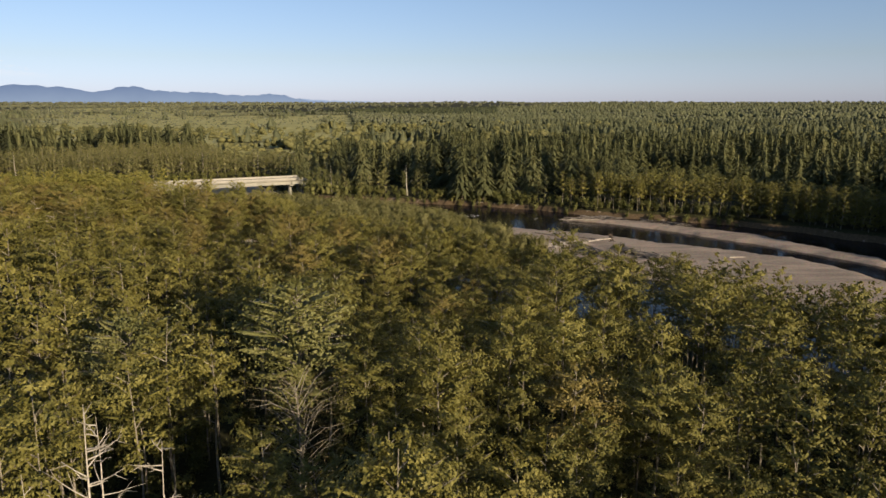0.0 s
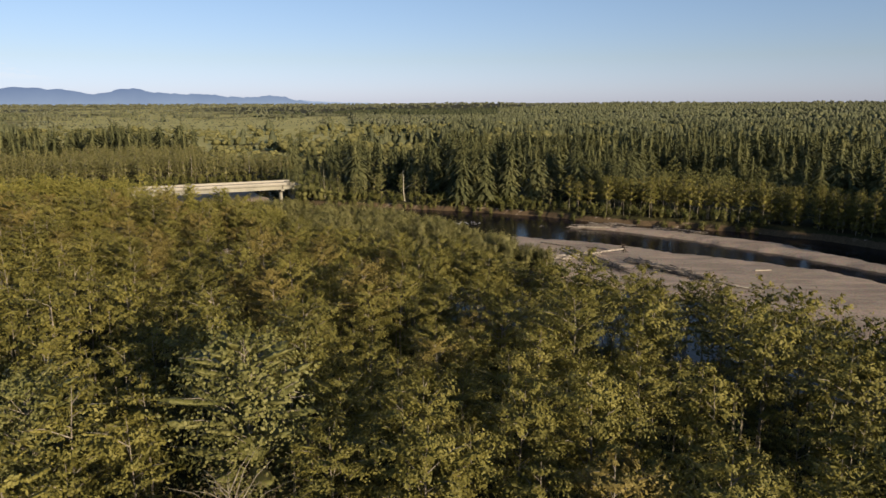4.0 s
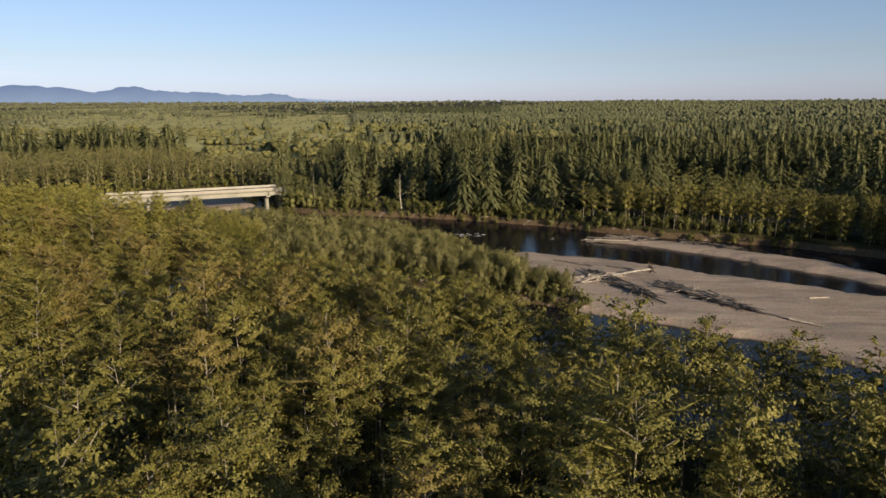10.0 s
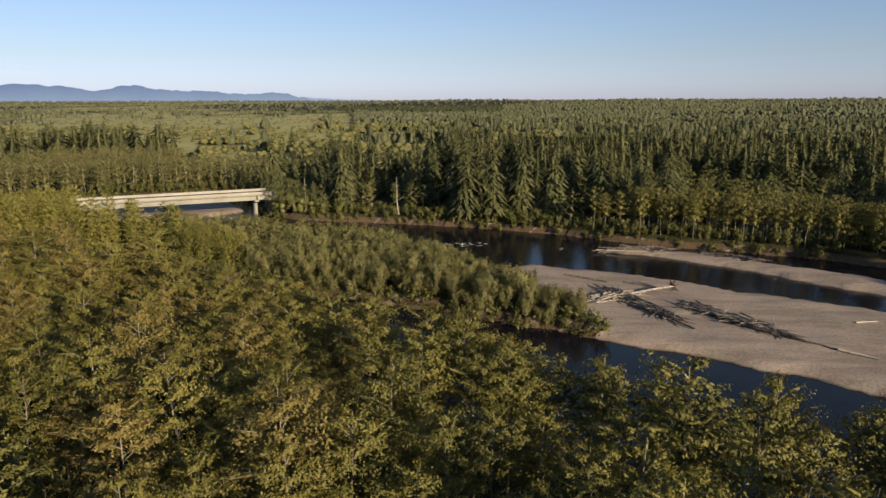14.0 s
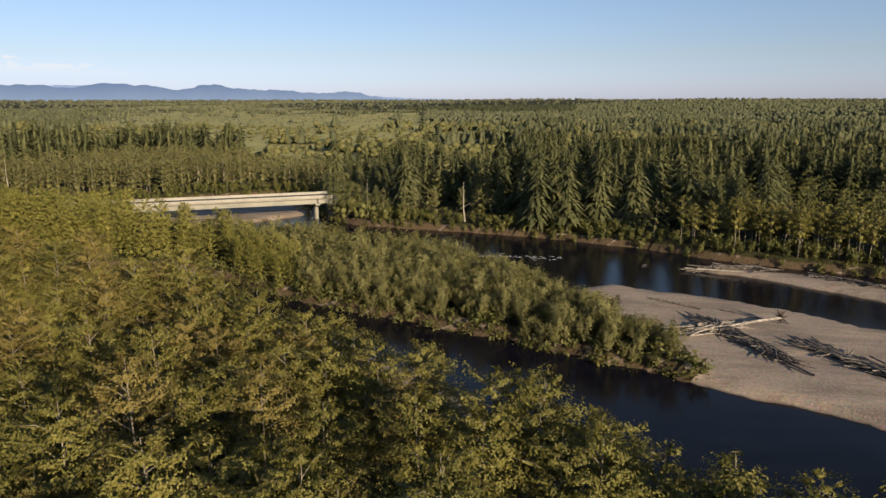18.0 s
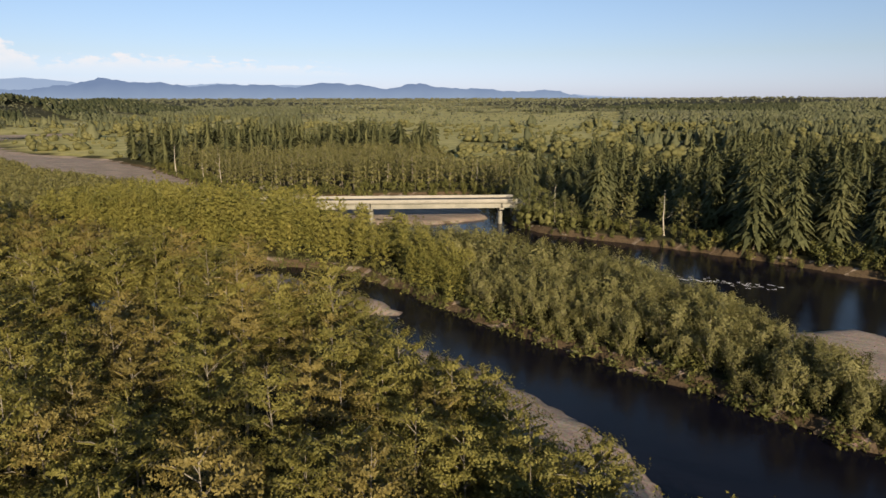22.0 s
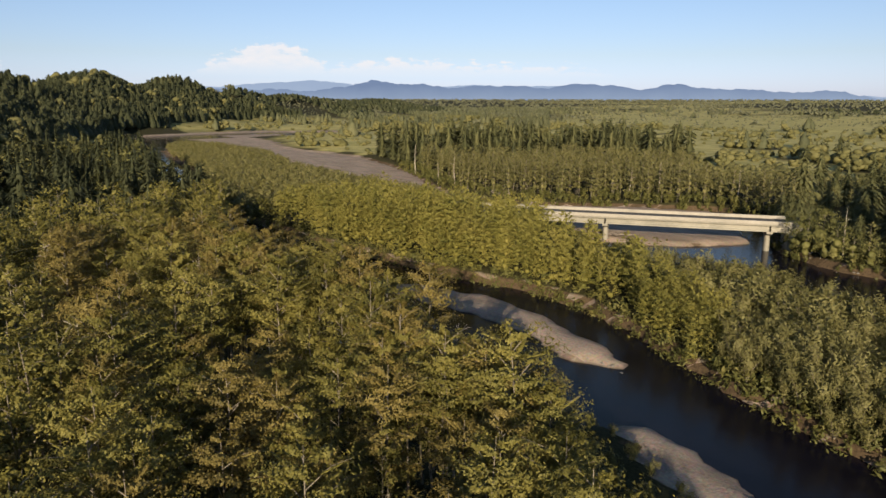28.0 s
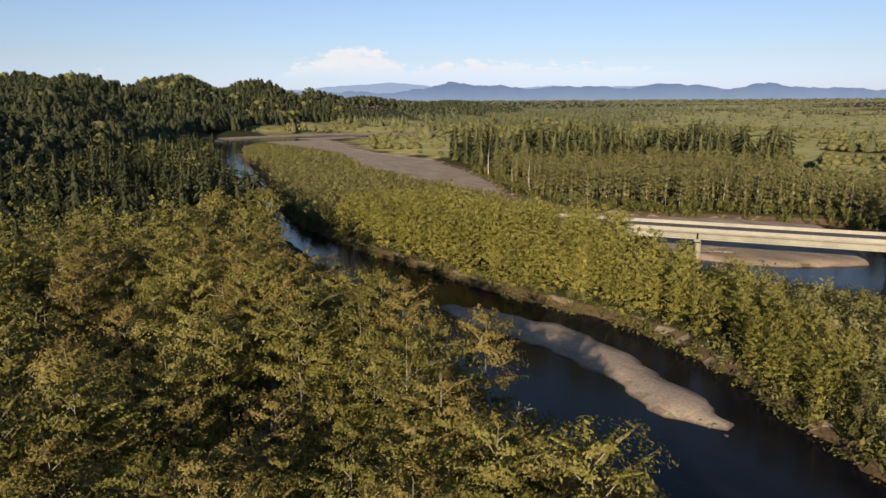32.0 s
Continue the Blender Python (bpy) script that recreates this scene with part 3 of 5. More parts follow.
def far_spruce(rng, height, width, sides=6):
    """A conifer seen from far off: a dense ragged cone with a few boughs standing out."""
    q = np.array([0.0, 0.22, 0.45, 0.66, 0.84, 1.0])
    axis = np.c_[rng.normal(0, 0.02 * width, (6, 2)), height * (0.04 + 0.96 * q)]
    v, f = tube(axis, 0.5 * width * np.array([0.7, 0.72, 0.56, 0.38, 0.2, 0.02]) * rng.uniform(0.8, 1.2, 6), sides)
    spine = np.repeat(axis, sides, axis=0)
    v = spine + (v - spine) * rng.uniform(0.6, 1.25, (len(v), 1))
    v[:, 2] -= rng.uniform(0, 0.05, len(v)) * height
    n = 44
    a, z = rng.uniform(0, 6.28, n), rng.uniform(0.3, 0.95, n)
    r = 0.5 * width * (1.05 - z) ** 0.6 * rng.uniform(0.6, 1.1, n)
    cen = np.c_[np.cos(a) * r, np.sin(a) * r, z * height]
    cards = leaf_cards(cen, np.c_[np.cos(a), np.sin(a), np.full(n, 0.7)] + rng.normal(0, 0.3, (n, 3)), np.full(n, 0.085 * width), rng, 0.42)
    return tube([(0, 0, 0), (0, 0, height * 0.5), (0, 0, height)], [0.013 * height, 0.008 * height, 0.02], 3), joined([(v, f), cards])


def spread_copies(kinds, place, rng, squash=0.12):
    """Many copies in one pair of arrays: kinds are (corners, faces) of unit-scaled trees, place rows of x, y, z, scale, kind."""
    vs, fs, k = [], [], 0
    for which, (v, f) in enumerate(kinds):
        rows = place[place[:, 4].astype(int) == which]
        if not len(rows):
            continue
        a = rng.uniform(0, 2 * np.pi, len(rows))
        c, s = np.cos(a)[:, None], np.sin(a)[:, None]
        sx = (rows[:, 3] * rng.uniform(1 - squash, 1 + squash, len(rows)))[:, None]
        x, y, z = v[:, 0][None], v[:, 1][None], v[:, 2][None]
        w = np.stack([(c * x - s * y) * sx + rows[:, 0:1], (s * x + c * y) * sx + rows[:, 1:2], z * rows[:, 3:4] + rows[:, 2:3]], -1)
        n = len(v)
        vs.append(w.reshape(-1, 3))
        fs.append((f[None] + (k + np.arange(len(rows)) * n)[:, None, None]).reshape(-1, f.shape[1]))
        k += n * len(rows)
    return np.concatenate(vs), np.concatenate(fs)


# ---------------------------------------------------------------- plan of river and land
NEAR_SHORE = [(-830, 440), (-790, 380), (-720, 335), (-640, 310), (-560, 285), (-480, 274), (-400, 254), (-350, 240), (-300, 222), (-240, 204),
              (-190, 198), (-160, 189), (-138, 177), (-122, 170), (-106, 167), (-92, 167), (-78, 168), (-66, 171), (-58, 174), (-46, 168), (-32, 158), (-18, 147),
              (-6, 133), (8, 125), (22, 118), (36, 110), (48, 100), (60, 84), (75, 60), (95, 20), (120, -60)]
FAR_SHORE = [(330, -60), (240, -20), (200, 40), (175, 90), (152, 130), (136, 162), (124, 186), (112, 205), (97, 221), (80, 233), (62, 241), (46, 246), (37, 250), (25, 257), (17, 263),
             (5, 267), (-5, 271), (-15, 274), (-28, 277), (-44, 280), (-60, 282), (-72, 285), (-84, 293), (-95, 312), (-108, 340), (-128, 350), (-154, 333),
             (-176, 314), (-199, 306), (-242, 318), (-288, 346), (-340, 372), (-400, 397), (-500, 405), (-650, 470), (-690, 540), (-712, 640), (-790, 560)]
FLOOD = NEAR_SHORE + FAR_SHORE
ISLAND = [(16, 168.5), (9.6, 171.5), (-2, 176.2), (-15, 182.7), (-33, 189), (-43, 192.5), (-54, 197), (-66, 203.5), (-75, 208.5), (-86, 213.5), (-98, 216.5),
          (-108, 217), (-118, 215), (-128, 213.5), (-149, 213), (-180, 213), (-230, 217), (-300, 238), (-360, 262), (-420, 282), (-500, 306), (-560, 328), (-585, 350),
          (-537, 362), (-442, 349), (-352, 313), (-270, 298), (-200, 289), (-165, 283), (-142, 276), (-130, 268), (-112, 256), (-97, 249), (-75, 246),
          (-58, 241), (-42, 235), (-26, 223), (-13, 211), (-2, 200), (7, 189), (13, 178)]
BARS = [
    [(-10, 209), (-2, 216), (6, 221.5), (14.5, 217.7), (25, 214), (33, 210.5), (42, 204.3), (49, 199), (59, 194), (68, 188.5), (79, 181), (86.6, 168.7), (91, 155),
     (100, 120), (118, 60), (150, -60), (128, -60), (96, 50), (80, 88), (74, 108), (67, 124), (60, 136), (52, 145), (43, 153), (36, 157), (28, 161.5), (21, 164.5), (14, 169)],
    [(24, 239), (38, 234), (48, 226.5), (59, 217.5), (65, 210.5), (70, 206), (77, 200), (84, 190), (92, 181), (98, 172), (103, 180), (96, 189), (88, 203), (82, 213), (75, 219),
     (64, 226), (54, 233.5), (45, 239), (28, 241)],
    [(-134, 199), (-120, 205), (-104, 208), (-90, 204.5), (-77, 200), (-68, 195), (-72, 191.8), (-79, 191.6), (-87, 195), (-97, 197), (-109, 197), (-122, 195)],
    [(-61, 177), (-57, 180), (-50, 178.2), (-42, 174.9), (-35, 171.2), (-28, 166.8), (-21.5, 162.3), (-13, 151.5), (-6, 141), (-14, 140), (-32, 156), (-48, 168)],
    [(-96, 301), (-102, 288), (-110, 280), (-118, 275), (-131, 272), (-150, 287), (-200, 293), (-270, 300), (-352, 315), (-442, 351), (-537, 364), (-640, 385), (-715, 420),
     (-745, 500), (-705, 600), (-650, 470), (-500, 405), (-400, 397), (-340, 372), (-288, 346), (-242, 318), (-200, 306), (-176, 314), (-154, 333), (-128, 345), (-112, 325)],
]
HILLS = [
    ([(-395, 40), (-560, 140), (-880, 285)], 32.0, 130.0),
    ([(-880, 285), (-1100, 520), (-1180, 680)], 47.0, 160.0),
    ([(-700, 150), (-880, 240)], 42.0, 150.0),
    ([(-420, -100), (-395, 40)], 34.0, 160.0),
    ([(-300, 2900), (500, 2500), (1300, 2200), (2200, 1500)], 32.0, 1100.0),
    ([(-1180, 680), (-1290, 900)], 38.0, 200.0),
    ([(-1290, 900), (-1500, 1250)], 27.0, 260.0),
    ([(700, 1500), (1500, 900)], 22.0, 500.0),
    ([(-2900, 1900), (-2300, 2300)], 24.0, 600.0),
]


def segment_distance(x, y, a, b):
    dx, dy = b[0] - a[0], b[1] - a[1]
    t = np.clip(((x - a[0]) * dx + (y - a[1]) * dy) / (dx * dx + dy * dy + 1e-9), 0, 1)
    return np.hypot(x - a[0] - t * dx, y - a[1] - t * dy)


def inside_by(poly, x, y):
    """How far a place lies inside an outline; negative outside."""
    d, odd = np.full(x.shape, 1e9), np.zeros(x.shape, bool)
    for a, b in zip(poly, poly[1:] + poly[:1]):
        d = np.minimum(d, segment_distance(x, y, a, b))
        if a[1] != b[1]:
            odd ^= ((a[1] > y) != (b[1] > y)) & (x < (b[0] - a[0]) * (y - a[1]) / (b[1] - a[1]) + a[0])
    return np.where(odd, d, -d)


def step(t):
    t = np.clip(t, 0, 1)
    return t * t * (3 - 2 * t)


def rolling(x, y, size, seed):
    """Smooth uneven relief between about -1 and 1, of that wavelength."""
    r = np.random.RandomState(seed)
    out = np.zeros(np.shape(x))
    for k in range(6):
        a, f, p = r.uniform(0, 6.28), 6.28 / size * r.uniform(0.6, 1.7), r.uniform(0, 6.28)
        out = out + np.sin((x * np.cos(a) + y * np.sin(a)) * f + p) / 3
    return out


def hill_height(x, y):
    h = np.zeros(np.shape(x))
    for line, top, reach in HILLS:
        d = np.full(np.shape(x), 1e9)
        for a, b in zip(line, line[1:]):
            d = np.minimum(d, segment_distance(x, y, a, b))
        h = np.maximum(h, top * step(1 - d / reach) * (1 + 0.16 * rolling(x, y, min(reach, 600) * 1.2, 5)))
    return h


def ground_height(x, y):
    near = step(1 - np.hypot(x + 80, y - 180) / 900)
    land = 2.3 + 0.22 * rolling(x, y, 35, 1) + (1 - near) * (1.5 + 1.2 * rolling(x, y, 400, 2)) + step((np.hypot(x + 12, y - 100) - 330) / 300) * 1.0 * (1 + rolling(x, y, 170, 3)) * (inside_by(FLOOD, x, y) < -25) + np.maximum(hill_height(x, y), 35 * step((np.hypot(x + 12, y - 100) - 1300) / 3000))
    f = inside_by(FLOOD, x, y) + 0.7 * rolling(x, y, 13, 7)
    h = land + (-1.0 - land) * step((f + 1.7) / 2.6)
    i = inside_by(ISLAND, x, y) + 0.6 * rolling(x, y, 11, 8)
    h = np.maximum(h, -1 + 3.2 * step((i + 0.9) / 2.6))
    for k, bar in enumerate(BARS):
        s = inside_by(bar, x, y) + 0.7 * rolling(x, y, 9, 10 + k)
        h = np.maximum(h, -1 + 2.0 * step((s + 2.5) / 5) + 0.12 * rolling(x, y, 16, 20) * step(s / 6))
    return h


def spaced(lo, hi, dense_lo, dense_hi, fine):
    """Grid lines: fine between dense_lo and dense_hi, ever wider towards lo and hi."""
    mid = np.arange(dense_lo, dense_hi + 0.1, fine)
    k = np.geomspace(fine * 1.2, hi - dense_hi, 60)
    j = np.geomspace(fine * 1.2, dense_lo - lo, 60)
    return np.concatenate([(dense_lo - j)[::-1], mid, dense_hi + k])


gx, gy = spaced(-4900, 4900, -330, 130, 2.0), spaced(-1500, 4900, 10, 370, 2.0)
GX, GY = np.meshgrid(gx, gy, indexing="ij")
GZ = ground_height(GX.ravel(), GY.ravel())
ni, nj = len(gx), len(gy)
ii, jj = np.meshgrid(np.arange(ni - 1), np.arange(nj - 1), indexing="ij")
quads = np.stack([ii * nj + jj, (ii + 1) * nj + jj, (ii + 1) * nj + jj + 1, ii * nj + jj + 1], -1).reshape(-1, 4)
ground = new("ground", mesh_arrays("ground", np.c_[GX.ravel(), GY.ravel(), GZ], quads, M_GROUND, True))
tagged(ground, "river valley ground of pale gravel bars and dark undergrowth soil", "ground", kind="structure")

wx, wy = np.meshgrid(np.linspace(-850, 330, 40), np.linspace(-60, 660, 30), indexing="ij")
wi, wj = np.meshgrid(np.arange(39), np.arange(29), indexing="ij")
wq = np.stack([wi * 30 + wj, (wi + 1) * 30 + wj, (wi + 1) * 30 + wj + 1, wi * 30 + wj + 1], -1).reshape(-1, 4)
water = new("water", mesh_arrays("water", np.c_[wx.ravel(), wy.ravel(), np.zeros(wx.size)], wq, M_WATER))
tagged(water, "dark blue river water with faint ripples between gravel bars", "river", kind="structure")


# ---------------------------------------------------------------- mountains
def ridge(name, mat, label, dist, profile, foot=-30.0, seed=3, rough=0.05):
    """A far ridge: profile rows of bearing (degrees left of north) and height in metres over the plain."""
    b = np.linspace(profile[0][0], profile[-1][0], 260)
    r = np.random.RandomState(seed)
    h = np.interp(b, [p[0] for p in profile], [p[1] for p in profile]) - 14
    for k in range(1, 6):
        h = h + rough * h.mean() / k * np.sin(b * (1.1 * k * k + r.uniform(0, 1)) + r.uniform(0, 6))
    rows = []
    for frac, back in ((0, 0), (0.55, 15), (1.0, 40), (0.3, 160)):
        d = dist + back
        rows.append(np.c_[-8 - d * np.sin(np.radians(b)), 80 + d * np.cos(np.radians(b)), np.where(frac > 0, h * frac, foot) + (frac == 0.55) * 0.1 * h * np.sin(b * 9)])
    v = np.concatenate(rows)
    n = len(b)
    i, j = np.meshgrid(np.arange(3), np.arange(n - 1), indexing="ij")
    f = np.stack([i * n + j, (i + 1) * n + j, (i + 1) * n + j + 1, i * n + j + 1], -1).reshape(-1, 4)
    return tagged(new(name, mesh_arrays(name, v, f, mat, True)), label, "mountain", kind="structure")


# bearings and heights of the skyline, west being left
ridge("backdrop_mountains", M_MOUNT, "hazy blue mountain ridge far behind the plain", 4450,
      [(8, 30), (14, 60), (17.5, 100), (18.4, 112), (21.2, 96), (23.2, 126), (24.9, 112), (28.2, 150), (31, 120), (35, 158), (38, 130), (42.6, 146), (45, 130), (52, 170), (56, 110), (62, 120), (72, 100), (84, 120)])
ridge("backdrop_far_mountains", M_MOUNT_FAR, "pale blue haze-coloured mountains at the horizon", 4700,
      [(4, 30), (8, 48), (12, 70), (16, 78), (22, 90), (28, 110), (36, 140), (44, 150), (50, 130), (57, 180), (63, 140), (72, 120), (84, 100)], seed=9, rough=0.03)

# ---------------------------------------------------------------- trees
rng = np.random.default_rng(11)
SHORE_X, SHORE_Y = np.array([p[0] for p in NEAR_SHORE], float), np.array([p[1] for p in NEAR_SHORE], float)


def grid_points(x0, x1, y0, y1, gap):
    a, b = np.meshgrid(np.arange(x0, x1, gap), np.arange(y0, y1, gap), indexing="ij")
    a = a + rng.uniform(-0.42, 0.42, a.shape) * gap
    b = b + rng.uniform(-0.42, 0.42, b.shape) * gap
    return a.ravel(), b.ravel()


def unit(tree, height):
    """The foliage and wood of a tree brought to a height of one metre."""
    (wv, wf), (lv, lf) = tree
    return (wv / height, wf), (lv / height, lf)


def stand(name, label, category, trees, rows, leaf_mat, wood_mat=None):
    """Many trees of one wood as one object of foliage and, where trunks show, one of trunks under it."""
    if not len(rows):
        return
    rows = np.asarray(rows)
    seed = np.random.default_rng(len(rows))
    v, f = spread_copies([t[1] for t in trees], rows, seed)
    ob = tagged(new(name, mesh_arrays(name, v, f, leaf_mat, True)), label, category, kind="stuff")
    if wood_mat:
        seed = np.random.default_rng(len(rows))
        v, f = spread_copies([t[0] for t in trees], rows, seed)
        trunks = part_mesh("trunks", mesh_arrays("trunks", v, f, wood_mat), ob)
        tagged(trunks, kind="stuff")
    return ob


def rows_for(x, y, heights, kinds):
    z = ground_height(x, y) - 0.15
    return np.c_[x, y, z, heights, rng.integers(0, kinds, len(x))]


# --- the alder wood under the camera
ALDER_HI = [unit(alder(rng, 15, rng.uniform(5.0, 6.4), rng.uniform(0.42, 0.52), 32, 165, 0.104, cells=2, limb_every=2, low=rng.uniform(0.25, 0.45), body=0.14, core=0, loose=0.15, stray=0.26), 15) for _ in range(10)]
ALDER_FINE = [unit(alder(rng, 15, rng.uniform(5.0, 6.4), rng.uniform(0.42, 0.52), 26, 66, 0.15, 4, 3, low=rng.uniform(0.25, 0.45), body=0.2, core=0, loose=0.16, stray=0.28), 15) for _ in range(7)]
ALDER_MID = [unit(alder(rng, 15, rng.uniform(5.2, 6.6), 0.4, 18, 20, 0.25, 3, 5), 15) for _ in range(6)]
ALDER_LOW = [unit(alder(rng, 15, rng.uniform(6.0, 7.4), 0.25, 14, 10, 0.4, 3, 0), 15) for _ in range(5)]
# where the crowns of the near wood end towards the river
EDGE_X = np.array([-400, -300, -190, -160, -136, -117, -102, -88, -74, -60, -47, -34, -24, -10, 5, 22, 37, 50, 66, 90, 120.0])
EDGE_Y = np.array([250, 216, 190, 180, 164, 160, 159.5, 158.5, 157.5, 154.5, 149.5, 141.5, 134, 126, 119, 112, 103, 88, 66, 20, -60.0])
CENTRE_LINE = [(2, 30), (-4, 75), (-20, 112), (-58, 140), (-115, 150)]

x, y = grid_points(-420, 110, -40, 260, 5.1)
keep = (inside_by(FLOOD, x, y) < -2.5) & (y < np.interp(x, EDGE_X, EDGE_Y) - 1.0) & (hill_height(x, y) < 4)
keep &= (y > 20 + 0.4 * np.abs(x)) | (x > 20)
keep &= y > np.where(x < -20, 20 - 0.25 * (x + 20), -60)
x, y = x[keep], y[keep]
line_d = np.min([segment_distance(x, y, a, b) for a, b in zip(CENTRE_LINE, CENTRE_LINE[1:])], axis=0)
ex, ey = grid_points(-110, 75, 40, 165, 3.5)
e = np.interp(ex, EDGE_X, EDGE_Y)
band = (ey < e - 0.2) & (ey > e - 11) & (inside_by(FLOOD, ex, ey) < -1.5)
inner = (y < np.interp(x, EDGE_X, EDGE_Y) - 11) | (x < -108)
x, y, line_d = x[inner], y[inner], line_d[inner]
edge_from = len(x)
x, y = np.concatenate([x, ex[band]]), np.concatenate([y, ey[band]])
line_d = np.concatenate([line_d, np.min([segment_distance(ex[band], ey[band], a, b) for a, b in zip(CENTRE_LINE, CENTRE_LINE[1:])], axis=0)])
h = 16.1 + 2.8 * np.clip((-50 - x) / 40, 0, 1) + 1.3 * rolling(x, y, 30, 31) + rng.normal(0, 1, len(x)) * np.where(x > -5, 1.7, 1.8) + 0.1
late = (np.arange(len(x)) >= edge_from) & (x > -40)
h = np.where(late, np.where(x > 0, 15.0, 16.0) + rng.normal(0, 1.0, len(x)), h)
west = (x < -160) & (rng.uniform(0, 1, len(x)) < 0.9)
h = np.where(west, rng.uniform(11, 15, len(x)) + 5 * (y > np.interp(x, EDGE_X, EDGE_Y) - 18), h)
gap = rng.uniform(0, 1, len(x)) < np.where(west, 0.08, np.where((x > 6) & (y < 85), 0.2, 0.17)) * (np.arange(len(x)) < edge_from)
for cx, cy, room in ((-18.6, 61.5, 5.2), (-15.5, 49.0, 5.0), (-21.5, 33.5, 6.5), (-24.0, 47.0, 4.5)):
    gap |= np.hypot(x - cx, y - cy) < room
x, y, line_d, h = x[~gap], y[~gap], line_d[~gap], np.clip(h[~gap], 6, 21)
order = np.argsort(line_d)
near, rest = order[:290], order[290:]


def alder_model(pair, k):
    thing = tagged(new("alder_tree"), "slender red alder with pale trunk and yellow-green leaves", "tree", "alders of the riverside wood")
    part_mesh("trunk", mesh_arrays("trunk", *pair[0], M_BARK, True), thing)
    part_mesh("crown", mesh_arrays("crown", *pair[1], M_ALDER_BROWN if k % 2 else M_ALDER, True), thing)
    return thing


models = [alder_model(p, k) for k, p in enumerate(ALDER_HI)]
zs = ground_height(x, y) - 0.15
for n, k in enumerate(near):
    m = Matrix.LocRotScale((x[k], y[k], zs[k]), Euler((0, 0, rng.uniform(0, 6.28))), (h[k] * rng.uniform(0.9, 1.1), h[k] * rng.uniform(0.9, 1.1), h[k]))
    if n < len(models):
        models[n].matrix_basis = m
    else:
        brown = rng.uniform(0, 1) < np.interp(x[k], [-75, -15], [0.5, 0.05])
        model = models[2 * rng.integers(5) + int(brown)]
        copy_thing(model, m @ Matrix.Diagonal([1 / s for s in model.scale] + [1]))
far = (x[rest] < -185) | (y[rest] < 22)
mid, low = rest[~far], rest[far]
fine, mid = mid[line_d[mid] < 44], mid[line_d[mid] >= 44]
stand("dense_alder_wood", "dense alder wood with fine yellow-green leaves and thin pale stems", "woodland", ALDER_FINE, rows_for(x[fine], y[fine], h[fine], len(ALDER_FINE)), M_ALDER, M_BARK)
stand("alder_wood", "dense riverside alder wood with yellow-green crowns", "woodland", ALDER_MID, rows_for(x[mid], y[mid], h[mid], len(ALDER_MID)), M_ALDER, M_BARK)
dark = rng.uniform(0, 1, len(low)) < np.where(x[low] < -185, 0.6, 0.0)
stand("outer_alder_wood", "dark green broadleaf wood at the edge of the riverside", "woodland", ALDER_LOW, rows_for(x[low[~dark]], y[low[~dark]], h[low[~dark]], len(ALDER_LOW)), M_COTTON)
OUTER_CON = [unit(conifer(rng, 24, rng.uniform(9, 12), 0.04, 18, 13, 0.13, 0.5, 5, 6), 24) for _ in range(4)]
stand("outer_conifers", "dark conifers among the broadleaf trees upstream", "woodland", OUTER_CON, rows_for(x[low[dark]], y[low[dark]], h[low[dark]] * 1.1, 4), M_DARKCON)

bx, by = grid_points(-260, 110, -70, 110, 6.5)
hid = (by <= np.where(bx < -20, 20 - 0.25 * (bx + 20), 20 + 0.4 * np.abs(bx))) & ~((bx > 20) & (by > -40)) & (inside_by(FLOOD, bx, by) < -2.5)
hid |= (by <= -40) & (inside_by(FLOOD, bx, by) < -2.5)
hid &= hill_height(bx, by) < 4
BACK_WOOD = [unit(clump_tree(rng, 14, 8.5, 5, 5, 0.6, 1), 14) for _ in range(4)]
stand("wood_behind_the_start", "alder wood continuing behind the riverside", "woodland", BACK_WOOD, rows_for(bx[hid], by[hid], rng.uniform(12, 17, hid.sum()), 4), M_ALDER)

# --- island: tall alders upstream, silvery willows downstream
x, y = grid_points(-600, 20, 165, 370, 3.3)
x2, y2 = grid_points(-75, 20, 165, 250, 2.5)
k = x < -72
x, y = np.concatenate([x[k], x2]), np.concatenate([y[k], y2])
i = inside_by(ISLAND, x, y)
keep = (i > 0.3) & (rng.uniform(0, 1, len(x)) > 0.03)
keep &= ~(segment_distance(x, y, (-80, 300), (-178, 244)) < 7)
x, y, i = x[keep], y[keep], i[keep]
shore_d = np.min([segment_distance(x, y, p, q) for p, q in zip(ISLAND[:22], ISLAND[1:23])], axis=0)
tall = np.clip((-57 - x) / 8, 0, 1) * np.clip((x + 235) / 60, 0, 1)
tall = tall * np.where(x > -135, np.clip((15 - shore_d) / 6, 0, 1), np.clip((50 - shore_d) / 20, 0, 1))
h = np.where(tall > 0, 4.6 + (np.clip(8.5 + (-60 - x) * 0.135, 4.6, 16.5) - 4.6) * tall, 4.8 + np.clip((8 - x) / 35, 0, 1)) + rng.normal(0, 0.8, len(x)) + 1.1 * rolling(x, y, 25, 33)
h = np.where(i < 4, h * 0.85, h)
h = np.where(segment_distance(x, y, (-136, 246), (-190, 226)) < 14, rng.uniform(11, 13.5, len(x)), h)
h = np.where(np.hypot(x + 112, y - 262) < 22, rng.uniform(1.5, 2.6, len(x)), h)
screen = segment_distance(x, y, (-136, 246), (-190, 226)) < 14
is_alder = (tall > 0.25) | screen
ALDER_FULL = [unit(alder(rng, 13, rng.uniform(4.0, 5.0), 0.04, 34, 30, 0.17, 3, 0, low=0.3), 13) for _ in range(6)]
ALDER_BACK = [unit(alder(rng, 13, rng.uniform(4.2, 5.2), 0.2, 18, 18, 0.25, 3, 0, low=0.3), 13) for _ in range(5)]
